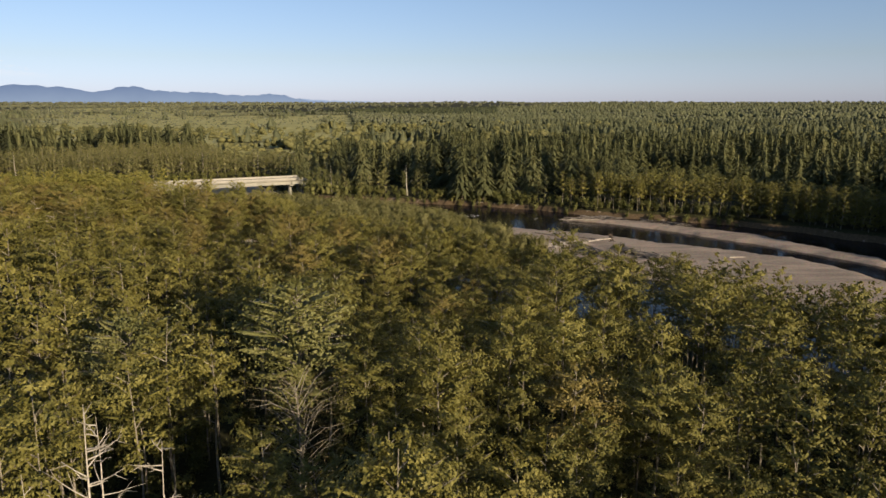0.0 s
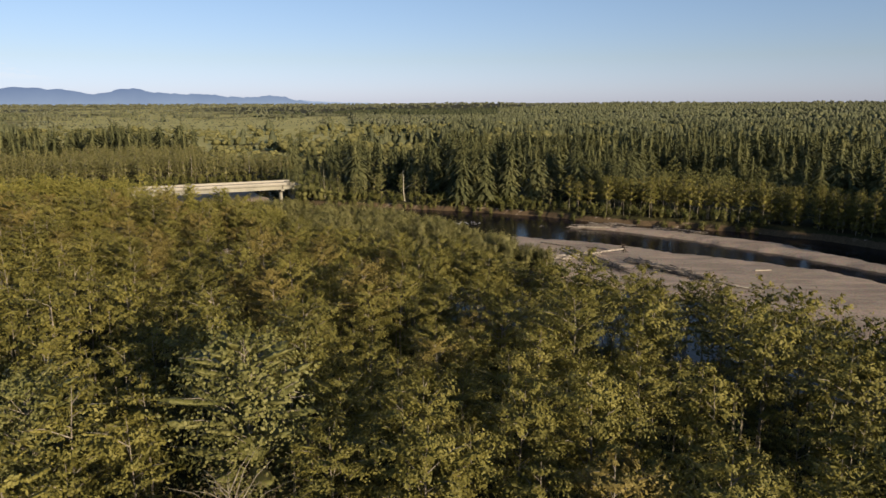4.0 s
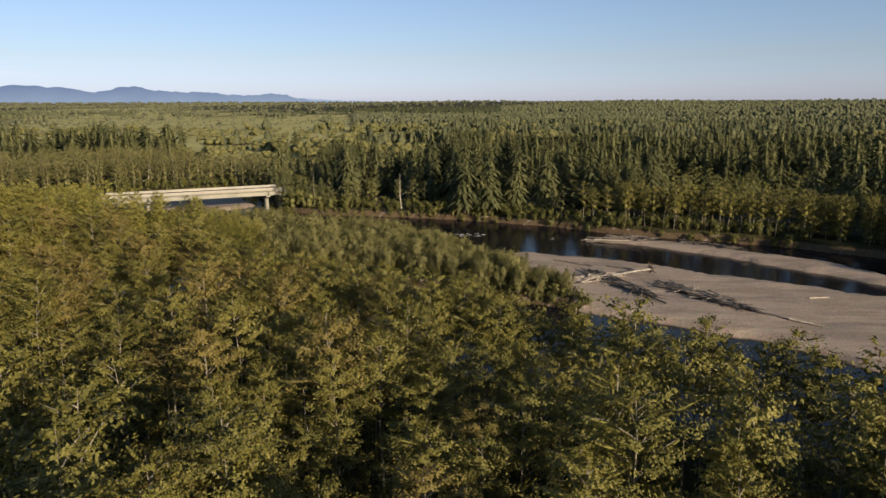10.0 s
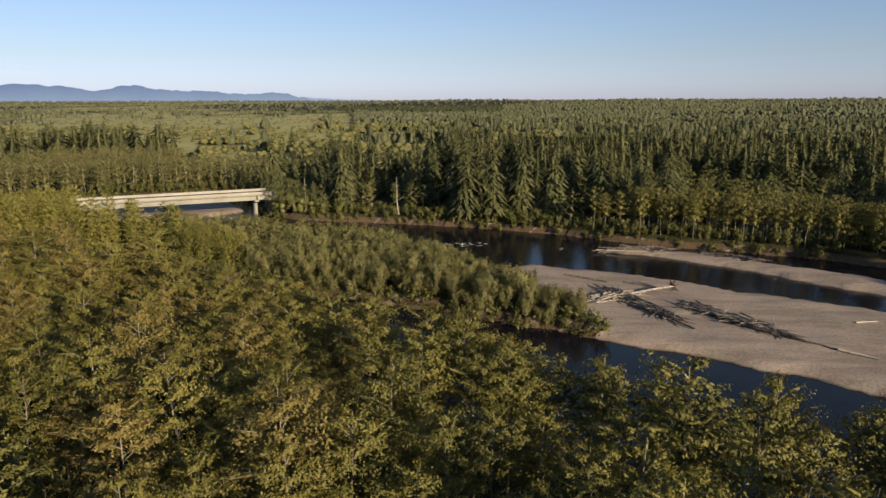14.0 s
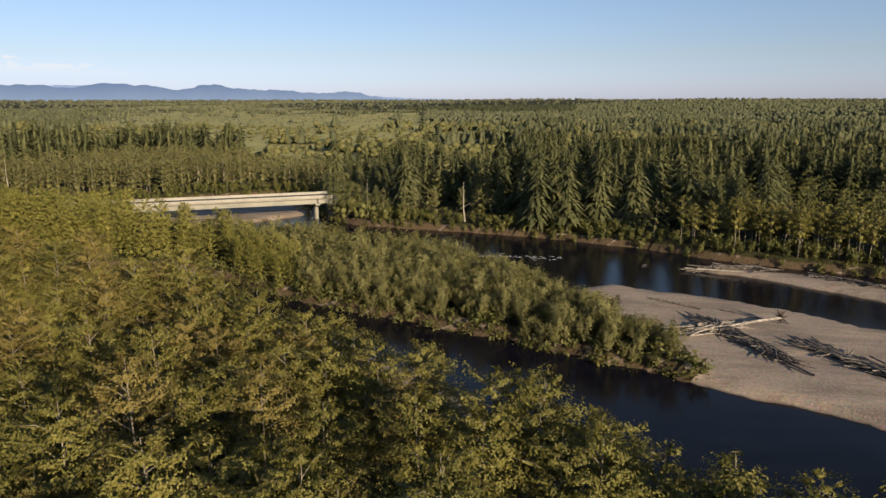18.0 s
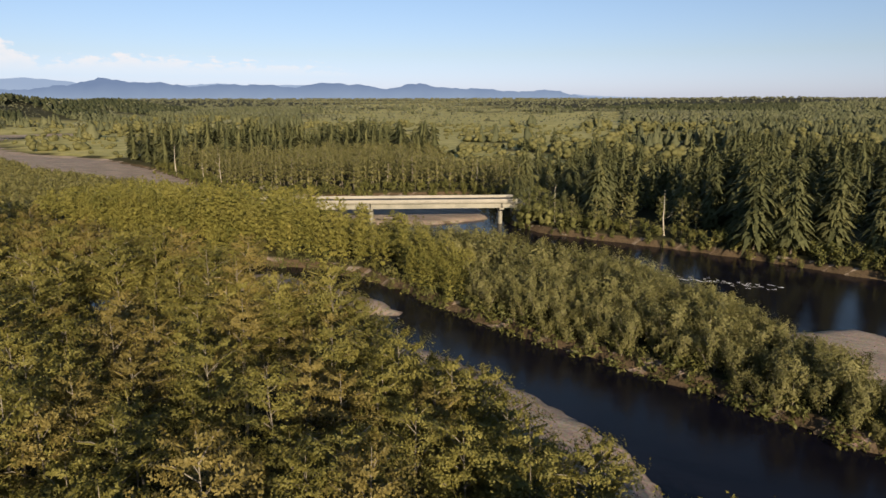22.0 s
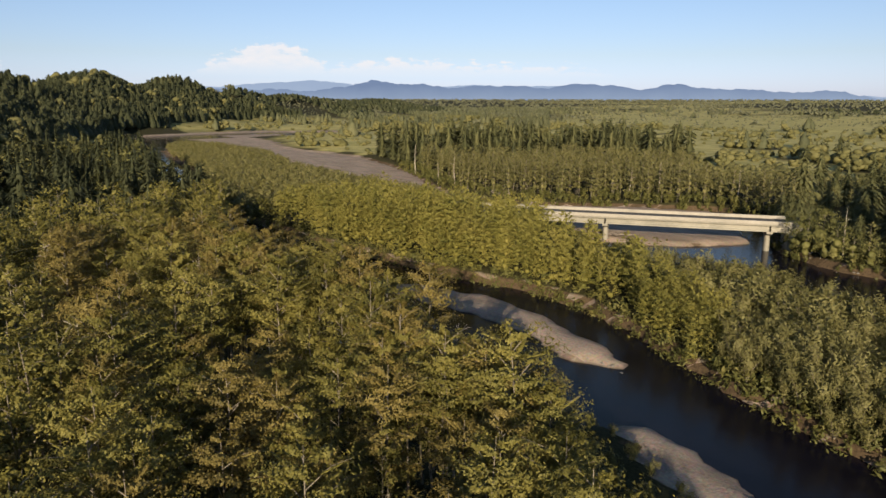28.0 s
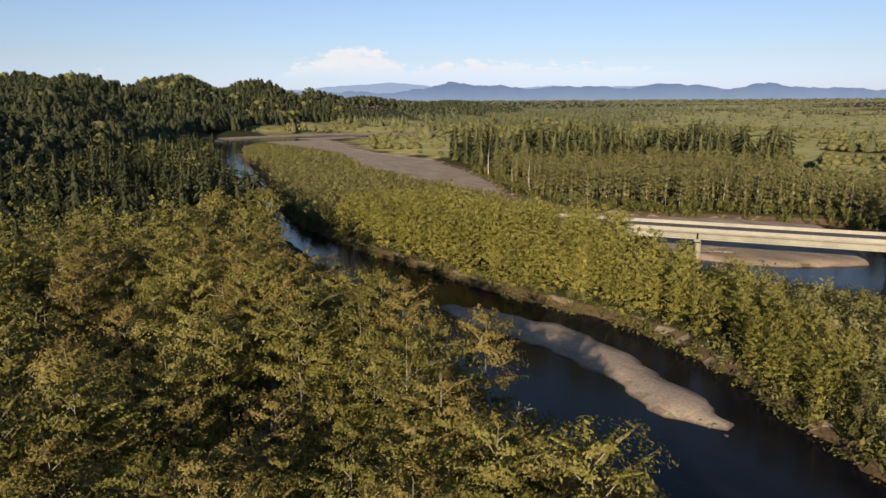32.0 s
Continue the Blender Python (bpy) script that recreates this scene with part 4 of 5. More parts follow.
c = is_alder & (shore_d < 14) & (x > -190)
stand("island_alder_stand", "tall bright alder stand along the channel of the river island", "woodland", ALDER_FULL, rows_for(x[c], y[c], h[c], 6), M_ALDER_BRIGHT)
c = is_alder & ~((shore_d < 14) & (x > -190))
stand("island_inner_alders", "bright alder canopy inside the river island", "woodland", ALDER_BACK, rows_for(x[c], y[c], h[c], 5), M_ALDER_BRIGHT)


def willow(height, width, clumps, leaves, size):
    stems, cen, nor = [], [], []
    for k in range(7):
        a, r = k * 0.9 + rng.uniform(-0.3, 0.3), width * 0.42 * rng.uniform(0.4, 1.1)
        tip = np.array([math.cos(a) * r, math.sin(a) * r, height * rng.uniform(0.7, 1.0)])
        stems.append(tube([(0, 0, 0), tip * [0.4, 0.4, 0.55], tip], [0.05, 0.035, 0.01], 3))
        for _ in range(clumps // 7):
            s = rng.uniform(0.3, 1.05)
            c = tip * [s**1.4, s**1.4, s]
            d = rng.normal(0, 1, (leaves, 3)) * [0.3, 0.3, 0.5]
            cen.append(c + d)
            nor.append(np.array([c[0], c[1], 0.5]) * 0.8 + d * 0.8 + rng.normal(0, 0.3, (leaves, 3)))
    cen, nor = np.concatenate(cen), np.concatenate(nor)
    return joined(stems), leaf_cards(cen, nor, np.full(len(cen), size), rng, 0.38)


WILLOW = [unit(willow(5, 4.4, 63, 20, 0.18), 5) for _ in range(5)]
WILLOW_LOW = [unit(willow(5, 4.4, 35, 13, 0.27), 5) for _ in range(5)]
w = ~is_alder & (x > -110)
wx_, wy_, wh_ = x[w], y[w], np.clip(h[w], 1.5, 7)
tip_d = np.hypot(wx_ - 10, wy_ - 175)
sel = np.argsort(tip_d)
models = []
for p in WILLOW:
    thing = tagged(new("willow_bush"), "silvery grey-green willow bush on the island bank", "bush", "willows on the island")
    tagged(part_mesh("stem", mesh_arrays("stem", *p[0], M_BARK, True), thing), kind="stuff")
    part_mesh("foliage", mesh_arrays("foliage", *p[1], M_WILLOW), thing)
    models.append(thing)
zs = ground_height(wx_, wy_) - 0.1
for n, k in enumerate(sel[:290]):
    m = Matrix.LocRotScale((wx_[k], wy_[k], zs[k]), Euler((0, 0, rng.uniform(0, 6.28))), (wh_[k],) * 3)
    if n < len(models):
        models[n].matrix_basis = m
    else:
        copy_thing(models[n % 5], m @ Matrix.Diagonal([1 / s for s in models[n % 5].scale] + [1]))
rest = sel[290:]
stand("willow_thicket", "silvery willow thicket covering the river island", "thicket", WILLOW_LOW, rows_for(wx_[rest], wy_[rest], wh_[rest], 5), M_WILLOW, M_BARK)
w = ~is_alder & (x <= -110)
SHRUB_LOW = [unit(willow(4, 4.4, 21, 5, 0.46), 4) for _ in range(3)]
stand("upstream_shrubs", "low green shrubs on the upstream end of the island", "shrubs", SHRUB_LOW, rows_for(x[w], y[w], np.clip(h[w], 2, 5), 3), M_WILLOW)

# undergrowth in the gaps of the near wood
x, y = grid_points(-75, 85, 18, 150, 4.2)
keep = (y < np.interp(x, EDGE_X, EDGE_Y) - 3) & (y > 18 + 0.3 * np.abs(x)) & (inside_by(FLOOD, x, y) < -3)
stand("undergrowth", "dark green shrubs under the alder wood", "shrubs", WILLOW_LOW, rows_for(x[keep], y[keep], rng.uniform(2.0, 4.5, keep.sum()), 5), M_SHRUB)

# low growth along the island's banks
x, y = grid_points(-330, 22, 160, 300, 1.5)
i = inside_by(ISLAND, x, y)
keep = (i > -1.3) & (i < 2.2) & (rng.uniform(0, 1, len(x)) < 0.9)
TUFT = [unit(willow(1.5, 2.2, 14, 4, 0.3), 1.5) for _ in range(4)]
stand("bank_grass", "coarse yellow-green grass and sprouts along the island bank", "grass", TUFT, rows_for(x[keep], y[keep], rng.uniform(0.9, 2.2, keep.sum()), 4), M_SHRUB)

# shrubs on the near gravel strip
x, y = grid_points(-75, 20, 112, 180, 3.2)
near_bank = np.interp(x, SHORE_X, SHORE_Y)
keep = (y > np.interp(x, EDGE_X, EDGE_Y) - 1) & (y < near_bank + np.where(x > -50, 0.8, -0.3)) & (x > -72)
stand("bank_willows", "grey-green willow shrubs along the near bank", "shrubs", WILLOW_LOW, rows_for(x[keep], y[keep], rng.uniform(1.3, 2.9, keep.sum()), 5), M_WILLOW)

# --- far bank and the woods behind
CON_HI = [unit(conifer(rng, 24, rng.uniform(9.5, 12.5), rng.uniform(0.03, 0.12), 30, 18, 0.1, 0.5, 9, 7), 24) for _ in range(6)]
CON_MID = [unit(conifer(rng, 24, rng.uniform(11, 14), 0.04, 18, 13, 0.13, 0.5, 5, 6), 24) for _ in range(6)]
CON_LOW = [unit(far_spruce(rng, 22, rng.uniform(13, 18)), 22) for _ in range(5)]
CON_FAR = [unit(conifer(rng, 20, 30, 0.02, 0, 4, 0.36, 0.95, 2, 4), 20) for _ in range(3)]
BROAD_LOW = [unit(clump_tree(rng, 14, rng.uniform(12, 16), 8, 12, 0.5), 14) for _ in range(5)]
BROAD_FAR = [unit(clump_tree(rng, 14, rng.uniform(24, 30), 3, 2, 1.3, 1), 14) for _ in range(4)]
SCRUB = [unit(clump_tree(rng, 5, rng.uniform(9, 13), 5, 9, 0.42), 5) for _ in range(4)]
ALDER_BANK = [unit(alder(rng, 15, rng.uniform(5.5, 7), 0.2, 20, 15, 0.3, 3, 0), 15) for _ in range(5)]
BIRCH = [unit(alder(rng, 15, 5.6, 0.38, 20, 24, 0.25, 4, 2), 15) for _ in range(4)]


def north_side(x, y):
    return (inside_by(FLOOD, x, y) < -2.5) & (y > np.interp(x, SHORE_X, SHORE_Y) + 4)


def polar(x, y):
    """Distance from the middle of the flight, and bearing in degrees west of north."""
    return np.hypot(x + 12, y - 100), np.degrees(np.arctan2(-(x + 12), y - 100))


def conifer_share(x, y):
    """How much of the wood is conifers, over the land north of the river."""
    r, b = polar(x, y)
    share = np.where(b < 4, 0.62, np.where(b < 27, 0.3, 0.25))
    share = np.where((b > 27) & (b < 53) & (r > 385) & (r < 490), 0.97, share)
    share = np.where((b > 20) & (b < 50) & (r < 385), 0.03, share)
    share = np.where((b > 27) & (r > 640), 0.5, share)
    return np.where((x > -110) & (x < -60) & (y < 330), 0.45, share)


def conifer_here(x, y):
    """Conifers keep together in stands, with few strays."""
    s = np.clip(conifer_share(x, y), 0.01, 0.99)
    field = 0.6 * rolling(x, y, 130, 42) + 0.45 * rolling(x, y, 48, 45) + rng.normal(0, 0.16, np.shape(x))
    return field > 0.27 * np.log((1 - s) / s)


def open_land(x, y):
    """Low scrub and meadow instead of wood."""
    r, b = polar(x, y)
    patch = rolling(x, y, 210, 43) + 0.45 * rolling(x, y, 60, 44)
    limit = np.where((b > 12) & (b < 38) & (r > 500), -3.0, np.where((b > 38) & (r > 520), -0.6, np.where(b > 4, -0.3, 0.75)))
    limit = limit + np.clip((r - 1300) / 500, 0, 1) * 2.4
    near = np.where(b < 13, 300, np.where(b < 27, 330, 495))
    return ((r > near) & (patch > limit)) | ((b > 49) & (b < 62) & (r > 470) & (r < 860))


def copse(x, y):
    """Clumps of taller trees standing in the open land."""
    return rolling(x, y, 110, 46) + 0.6 * rolling(x, y, 34, 47) > np.where(polar(x, y)[0] > 480, 1.4, 0.95)


def meadow(x, y):
    return open_land(x, y) & ~copse(x, y) & ((hill_height(x, y) < 2.5) | (x > -250)) & (rng.uniform(0, 1, np.shape(x)) < 0.8)


grass = (open_land(GX.ravel(), GY.ravel()) & ~copse(GX.ravel(), GY.ravel()) & ((hill_height(GX.ravel(), GY.ravel()) < 2.5) | (GX.ravel() > -250)) & (inside_by(FLOOD, GX.ravel(), GY.ravel()) < -3)).astype(np.float32)
cover = ground.data.attributes.new("grass_cover", "FLOAT", "POINT")
cover.data.foreach_set("value", grass)

x, y = grid_points(-330, 260, 20, 480, 8.0)
keep = north_side(x, y) & (rng.uniform(0, 1, len(x)) > 0.05)
x, y = x[keep], y[keep]
r_, b_ = polar(x, y)
thin = (b_ > 20) & (b_ < 50) & (r_ < 385)
ax, ay = grid_points(-330, -90, 230, 480, 5.0)
r_, b_ = polar(ax, ay)
k = north_side(ax, ay) & (b_ > 20) & (b_ < 50) & (r_ < 385)
x, y = np.concatenate([x[~thin], ax[k]]), np.concatenate([y[~thin], ay[k]])
bank = -inside_by(FLOOD, x, y)
strip = (x > 22) & (x < 150) & (bank < 14) & (y > 120)
x, y, bank = x[~strip], y[~strip], bank[~strip]
sx, sy = grid_points(20, 150, 115, 262, 3.3)
sb = -inside_by(FLOOD, sx, sy)
strip = (sx > 22) & (sb > 1.5) & (sb < 14) & (sy > np.interp(sx, SHORE_X, SHORE_Y) + 4) & (sy > 120)
x, y, bank = np.concatenate([x, sx[strip]]), np.concatenate([y, sy[strip]]), np.concatenate([bank, sb[strip]])
strip = (x > 22) & (x < 150) & (bank < 14) & (y > 120)
birch = strip & (x < 84)
wall = strip & ~birch
scrub = open_land(x, y) & ~copse(x, y)
con = conifer_here(x, y) & ~birch & ~wall & ~scrub
tall_one = rng.uniform(0, 1, len(x)) < np.where(bank < 30, 0.6, 0.35)
h = np.where(con, 18.0 + 3.0 * rolling(x, y, 55, 52) + rng.normal(0, 2.0, len(x)) + np.where(tall_one & (bank < 30), 4, 0), 11.5 + 2 * rolling(x, y, 45, 53) + rng.normal(0, 1.2, len(x)))
emergent = rng.uniform(0, 1, len(x)) < 0.09
h = np.where(con & emergent, h + 5, h)
# Unseen stand made extra tall so its shade falls on the outer bank.
h = np.where((x > 120) & (y < 205), rng.uniform(31, 35, len(x)), h)
r_, b_ = polar(x, y)
h = np.where((b_ > 27) & (b_ < 53) & con & (r_ > 385), np.where(rolling(x, y, 60, 57) > 0.45, rng.uniform(7, 12, len(x)), rng.uniform(16, 26, len(x))), h)
h = np.where((b_ > 20) & (b_ < 50) & (r_ < 385) & ~con, rng.uniform(12, 16.5, len(x)), h)
middle = (b_ > 5) & (b_ < 27) & (r_ > 235) & (bank > 14)
h = np.where(middle, np.where(con, rng.uniform(14, 20, len(x)), 9.0 + 1.5 * rolling(x, y, 45, 54) + rng.normal(0, 1.0, len(x))), h)
h = np.where(scrub, 2.9 + 1.2 * rolling(x, y, 90, 58) + rng.normal(0, 0.6, len(x)), h)
h = np.where(birch | wall, rng.uniform(11.5, 14.5, len(x)), h)
h = np.where((x < -60) & (x > -98) & (bank < 22), rng.uniform(9, 14, len(x)), h)
h = np.minimum(h, np.where((x > 120) & (y < 205), 38, rng.uniform(22, 27, len(x))))
gap = ~birch & ~wall & (rng.uniform(0, 1, len(x)) < 0.12)
x, y, bank, birch, wall, con, h = x[~gap], y[~gap], bank[~gap], birch[~gap], wall[~gap], con[~gap], h[~gap]
models = []
for p in CON_HI:
    thing = tagged(new("conifer_tree"), "dark green spruce with drooping boughs on the far bank", "tree", "conifers along the far bank")
    part_mesh("trunk", mesh_arrays("trunk", *p[0], M_DARKBARK, True), thing)
    tagged(part_mesh("crown", mesh_arrays("crown", *p[1], M_CONIFER), thing), kind="stuff")
    models.append(thing)
zs = ground_height(x, y) - 0.15
front = np.where(con & (bank < 40) & (x > -100) & (x < 100))[0][:260]
for n, k in enumerate(front):
    m = Matrix.LocRotScale((x[k], y[k], zs[k]), Euler((0, 0, rng.uniform(0, 6.28))), (h[k],) * 3)
    if n < 6:
        models[n].matrix_basis = m
    else:
        copy_thing(models[n % 6], m @ Matrix.Diagonal([1 / s for s in models[n % 6].scale] + [1]))
done = np.zeros(len(x), bool)
done[front] = True
b = np.where(birch)[0]
models = []
for p in BIRCH:
    thing = tagged(new("bank_alder_tree"), "tall thin alder with bare pale trunk on the far bank", "tree", "pale-trunked alders on the far bank")
    part_mesh("trunk", mesh_arrays("trunk", *p[0], M_BARK, True), thing)
    part_mesh("crown", mesh_arrays("crown", *p[1], M_ALDER, True), thing)
    models.append(thing)
for n, k in enumerate(b[:150]):
    m = Matrix.LocRotScale((x[k], y[k], zs[k]), Euler((0, 0, rng.uniform(0, 6.28))), (h[k],) * 3)
    if n < 4:
        models[n].matrix_basis = m
    else:
        copy_thing(models[n % 4], m @ Matrix.Diagonal([1 / s for s in models[n % 4].scale] + [1]))
done[b[:150]] = True
c = con & ~done
stand("conifer_wood", "dark green conifer wood behind the river", "woodland", CON_MID, rows_for(x[c], y[c], h[c], 6), M_CONIFER)
c = ~con & ~done & (h > 6.5)
stand("shaded_bank_alders", "tall alder wall in shade along the outer bend of the far bank", "woodland", ALDER_FULL, rows_for(x[wall], y[wall], h[wall], 6), M_ALDER, M_BARK)
c &= ~wall
dark = c & (x > -60) & (bank > 14)
stand("far_bank_mixed_wood", "green broadleaf trees among the conifers", "woodland", ALDER_BANK, rows_for(x[dark], y[dark], h[dark], 5), M_COTTON)
c &= ~dark
stand("far_bank_alder_wood", "alder wood with pale trunks across the river", "woodland", ALDER_BANK, rows_for(x[c], y[c], h[c], 5), M_WILLOW, M_BARK)
c = ~con & ~done & (h <= 6.5)
stand("valley_scrub", "pale green scrub on open ground behind the river", "scrub", SCRUB, rows_for(x[c], y[c], h[c], 4), M_PLAINWOOD)

# shrubs along the far shore
x, y = grid_points(-330, 175, 60, 420, 2.6)
bank = -inside_by(FLOOD, x, y)
keep = (bank > -1.0) & (bank < 8) & (y > np.interp(x, SHORE_X, SHORE_Y) + 4)
x, y = x[keep], y[keep]
keep = x < 84
x, y = x[keep], y[keep]
stand("far_bank_shrubs", "yellow-green and rusty shrubs along the far bank", "shrubs", SHRUB_LOW, rows_for(x, y, rng.uniform(1.6, 4.5, len(x)), 3), M_SHRUB)


def in_view(x, y, lo, hi):
    """The sector of the valley that lies ahead of the flight."""
    r = np.hypot(x + 10, y - 60)
    a = np.degrees(np.arctan2(-(x + 10), y - 60))
    return (r > lo) & (r < hi) & (a > -42) & (a < 100)


# --- middle distance
x, y = grid_points(-1000, 900, 40, 1000, 9.0)
x2, y2 = grid_points(-1150, -250, -40, 800, 6.8)
k2 = hill_height(x2, y2) > 2.5
k1 = ~((hill_height(x, y) > 2.5) & (x < -250))
x, y = np.concatenate([x[k1], x2[k2]]), np.concatenate([y[k1], y2[k2]])
keep = in_view(x, y, 150, 1250) & ((inside_by(FLOOD, x, y) < -3))
keep &= ~((x > -331) & (x < 261) & (y > 19) & (y < 481) & (hill_height(x, y) < 4)) & ~meadow(x, y)
keep &= (hill_height(x, y) > 2.5) | (y > np.interp(x, SHORE_X, SHORE_Y)) | (x < -420)
keep &= rng.uniform(0, 1, len(x)) > 0.08
x, y = x[keep], y[keep]
hill = hill_height(x, y)
left_hill = (hill > 3) & (x < 0)
r_, b_ = polar(x, y)
scrub = open_land(x, y) & ~copse(x, y) & ~left_hill
con = np.where(left_hill, rng.uniform(0, 1, len(x)) < 0.97, conifer_here(x, y)) & ~scrub
h = np.where(con, 13.5 + 3.0 * rolling(x, y, 75, 51) + rng.normal(0, 1.3, len(x)) + np.where(rng.uniform(0, 1, len(x)) < 0.05, 4, 0), 9.5 + 2.0 * rolling(x, y, 60, 56) + rng.normal(0, 1.0, len(x)))
h = np.where(left_hill, 16 + rng.normal(0, 2.2, len(x)), h)
h = np.where(scrub, 2.6 + 1.2 * rolling(x, y, 90, 58) + rng.normal(0, 0.6, len(x)), h)
r_, b_ = polar(x, y)
h = np.where((b_ > 27) & (b_ < 53) & con & (r_ > 385) & (r_ < 490), np.where(rolling(x, y, 60, 57) > 0.45, rng.uniform(7, 12, len(x)), rng.uniform(16, 26, len(x))), h)
cap = np.where(left_hill, 40, np.where(b_ > 15, rng.uniform(13, 21, len(x)), rng.uniform(16, 23, len(x))))
h = np.maximum(np.where((r_ > 490) | (b_ < 27), np.minimum(h, cap), h), 1.5)
near = np.hypot(x + 10, y - 60) < 560
thin = near | left_hill | (rng.uniform(0, 1, len(x)) < 0.9)
x, y, h, con, near, scrub = x[thin], y[thin], h[thin], con[thin], near[thin], scrub[thin]
broad = ~con & ~scrub
slope = con & (hill_height(x, y) > 3) & (x < 0)
stand("hillside_darker_conifers", "dark conifer forest on the hill upstream", "woodland", CON_LOW, rows_for(x[slope], y[slope], h[slope], 5), M_DARKCON)
con = con & ~slope
stand("hillside_conifers", "dark conifers on the plain behind the river", "woodland", CON_MID, rows_for(x[con & near], y[con & near], h[con & near], 6), M_CONIFER)
stand("plain_conifers", "conifer forest on the plain", "woodland", CON_LOW, rows_for(x[con & ~near], y[con & ~near], h[con & ~near], 5), M_HAZECON)
stand("plain_broadleaf_wood", "light green broadleaf wood on the plain", "woodland", BROAD_LOW, rows_for(x[broad], y[broad], h[broad], 5), M_PLAINWOOD)
stand("plain_scrub", "pale green scrub and young growth on the plain", "scrub", SCRUB, rows_for(x[scrub], y[scrub], h[scrub], 4), M_PLAINWOOD)

# --- far forest to the horizon
x, y = grid_points(-2300, 1700, -100, 2300, 12.5)
keep = in_view(x, y, 980, 2200) & (inside_by(FLOOD, x, y) < -4) & ~meadow(x, y) & ((np.hypot(x + 10, y - 60) > 1250) | ~((hill_height(x, y) > 2.5) & (x < -250)))
x, y = x[keep], y[keep]
con = np.where((hill_height(x, y) > 3) & (x < 0), rng.uniform(0, 1, len(x)) < 0.9, conifer_here(x, y))
scrub = open_land(x, y) & ~copse(x, y)
con &= ~scrub
h = np.where(con, 11 + 1.5 * rolling(x, y, 120, 59) + rng.normal(0, 0.8, len(x)), np.where(scrub, rng.uniform(1.5, 3, len(x)), rng.uniform(7.5, 9.5, len(x))))
slope = con & (hill_height(x, y) > 3) & (x < 0)
stand("distant_darker_conifers", "dark conifer forest on the far end of the hill", "woodland", CON_FAR, rows_for(x[slope], y[slope], h[slope], 3), M_DARKCON)
con_plain = con & ~slope
stand("distant_conifers", "distant conifer forest", "woodland", CON_FAR, rows_for(x[con_plain], y[con_plain], h[con_plain], 3), M_HAZECON)
stand("distant_broadleaf_wood", "distant woodland with haze mixed into its pale green", "woodland", BROAD_FAR, rows_for(x[~con], y[~con], h[~con], 3), M_HAZEWOOD)
x, y = grid_points(-4300, 3200, -300, 4400, 56.0)
keep = in_view(x, y, 2150, 4380)
x, y = x[keep], y[keep]
stand("horizon_forest", "hazy forest near the horizon", "woodland", BROAD_FAR, rows_for(x, y, rng.uniform(6, 10, len(x)), 3), M_HAZEWOOD)


# ---------------------------------------------------------------- bridge
U, V = Vector((-0.870, -0.493, 0)), Vector((-0.493, 0.870, 0))
BRIDGE = Matrix(((U.x, V.x, 0, -87.0), (U.y, V.y, 0, 290.6), (0, 0, 1, 0), (0, 0, 0, 1)))


def box_into(bm, x0, x1, y0, y1, z0, z1, bevel=0.0):
    made = bmesh.ops.create_cube(bm, size=1.0, matrix=Matrix.Translation(((x0 + x1) / 2, (y0 + y1) / 2, (z0 + z1) / 2)) @ Matrix.Diagonal((x1 - x0, y1 - y0, z1 - z0, 1)))
    if bevel:
        edges = list({e for v in made["verts"] for e in v.link_edges})
        bmesh.ops.bevel(bm, geom=edges, offset=bevel, segments=1, affect="EDGES")


def box_part(name, mat, parent, x0, x1, y0, y1, z0, z1, bevel=0.03, label=""):
    bm = bmesh.new()
    box_into(bm, x0, x1, y0, y1, z0, z1, bevel)
    return part(name, bm, mat, parent, label)


def girder_part(parent, x0, x1, y):
    """A precast I-girder: flanges, web and sloped haunches swept along the span."""
    prof = [(-0.32, 5.7), (0.32, 5.7), (0.32, 5.95), (0.11, 6.2), (0.11, 7.0), (0.38, 7.2), (0.38, 7.42), (-0.38, 7.42), (-0.38, 7.2), (-0.11, 7.0), (-0.11, 6.2), (-0.32, 5.95)]
    bm = bmesh.new()
    ends = [[bm.verts.new((x, y + a, z)) for a, z in prof] for x in (x0, x1)]
    n = len(prof)
    for k in range(n):
        bm.faces.new((ends[0][k], ends[0][(k + 1) % n], ends[1][(k + 1) % n], ends[1][k]))
    bm.faces.new(ends[0][::-1])
    bm.faces.new(ends[1])
    bmesh.ops.recalc_face_normals(bm, faces=bm.faces)
    return part("girder", bm, M_CONCRETE, parent)


def pier_part(parent, x, base):
    bm = bmesh.new()
    bmesh.ops.create_cone(bm, cap_ends=True, segments=20, radius1=1.0, radius2=0.92, depth=5.0 - base, matrix=Matrix.Translation((x, 5.2, (5.0 + base) / 2)) @ Matrix.Diagonal((0.85, 1.5, 1, 1)))
    col = part("pier", bm, M_CONCRETE, parent, "oval concrete pier column")
    cap = bmesh.new()
    prof = [(0.9, 5.7), (9.6, 5.7), (9.6, 5.1), (6.9, 4.3), (3.6, 4.3), (0.9, 5.1)]
    ends = [[cap.verts.new((x + d, a, z)) for a, z in prof] for d in (-0.75, 0.75)]
    for k in range(6):
        cap.faces.new((ends[0][k], ends[0][(k + 1) % 6], ends[1][(k + 1) % 6], ends[1][k]))
    cap.faces.new(ends[0][::-1])
    cap.faces.new(ends[1])
    bmesh.ops.recalc_face_normals(cap, faces=cap.faces)
    part("pier_cap", cap, M_CONCRETE, col)


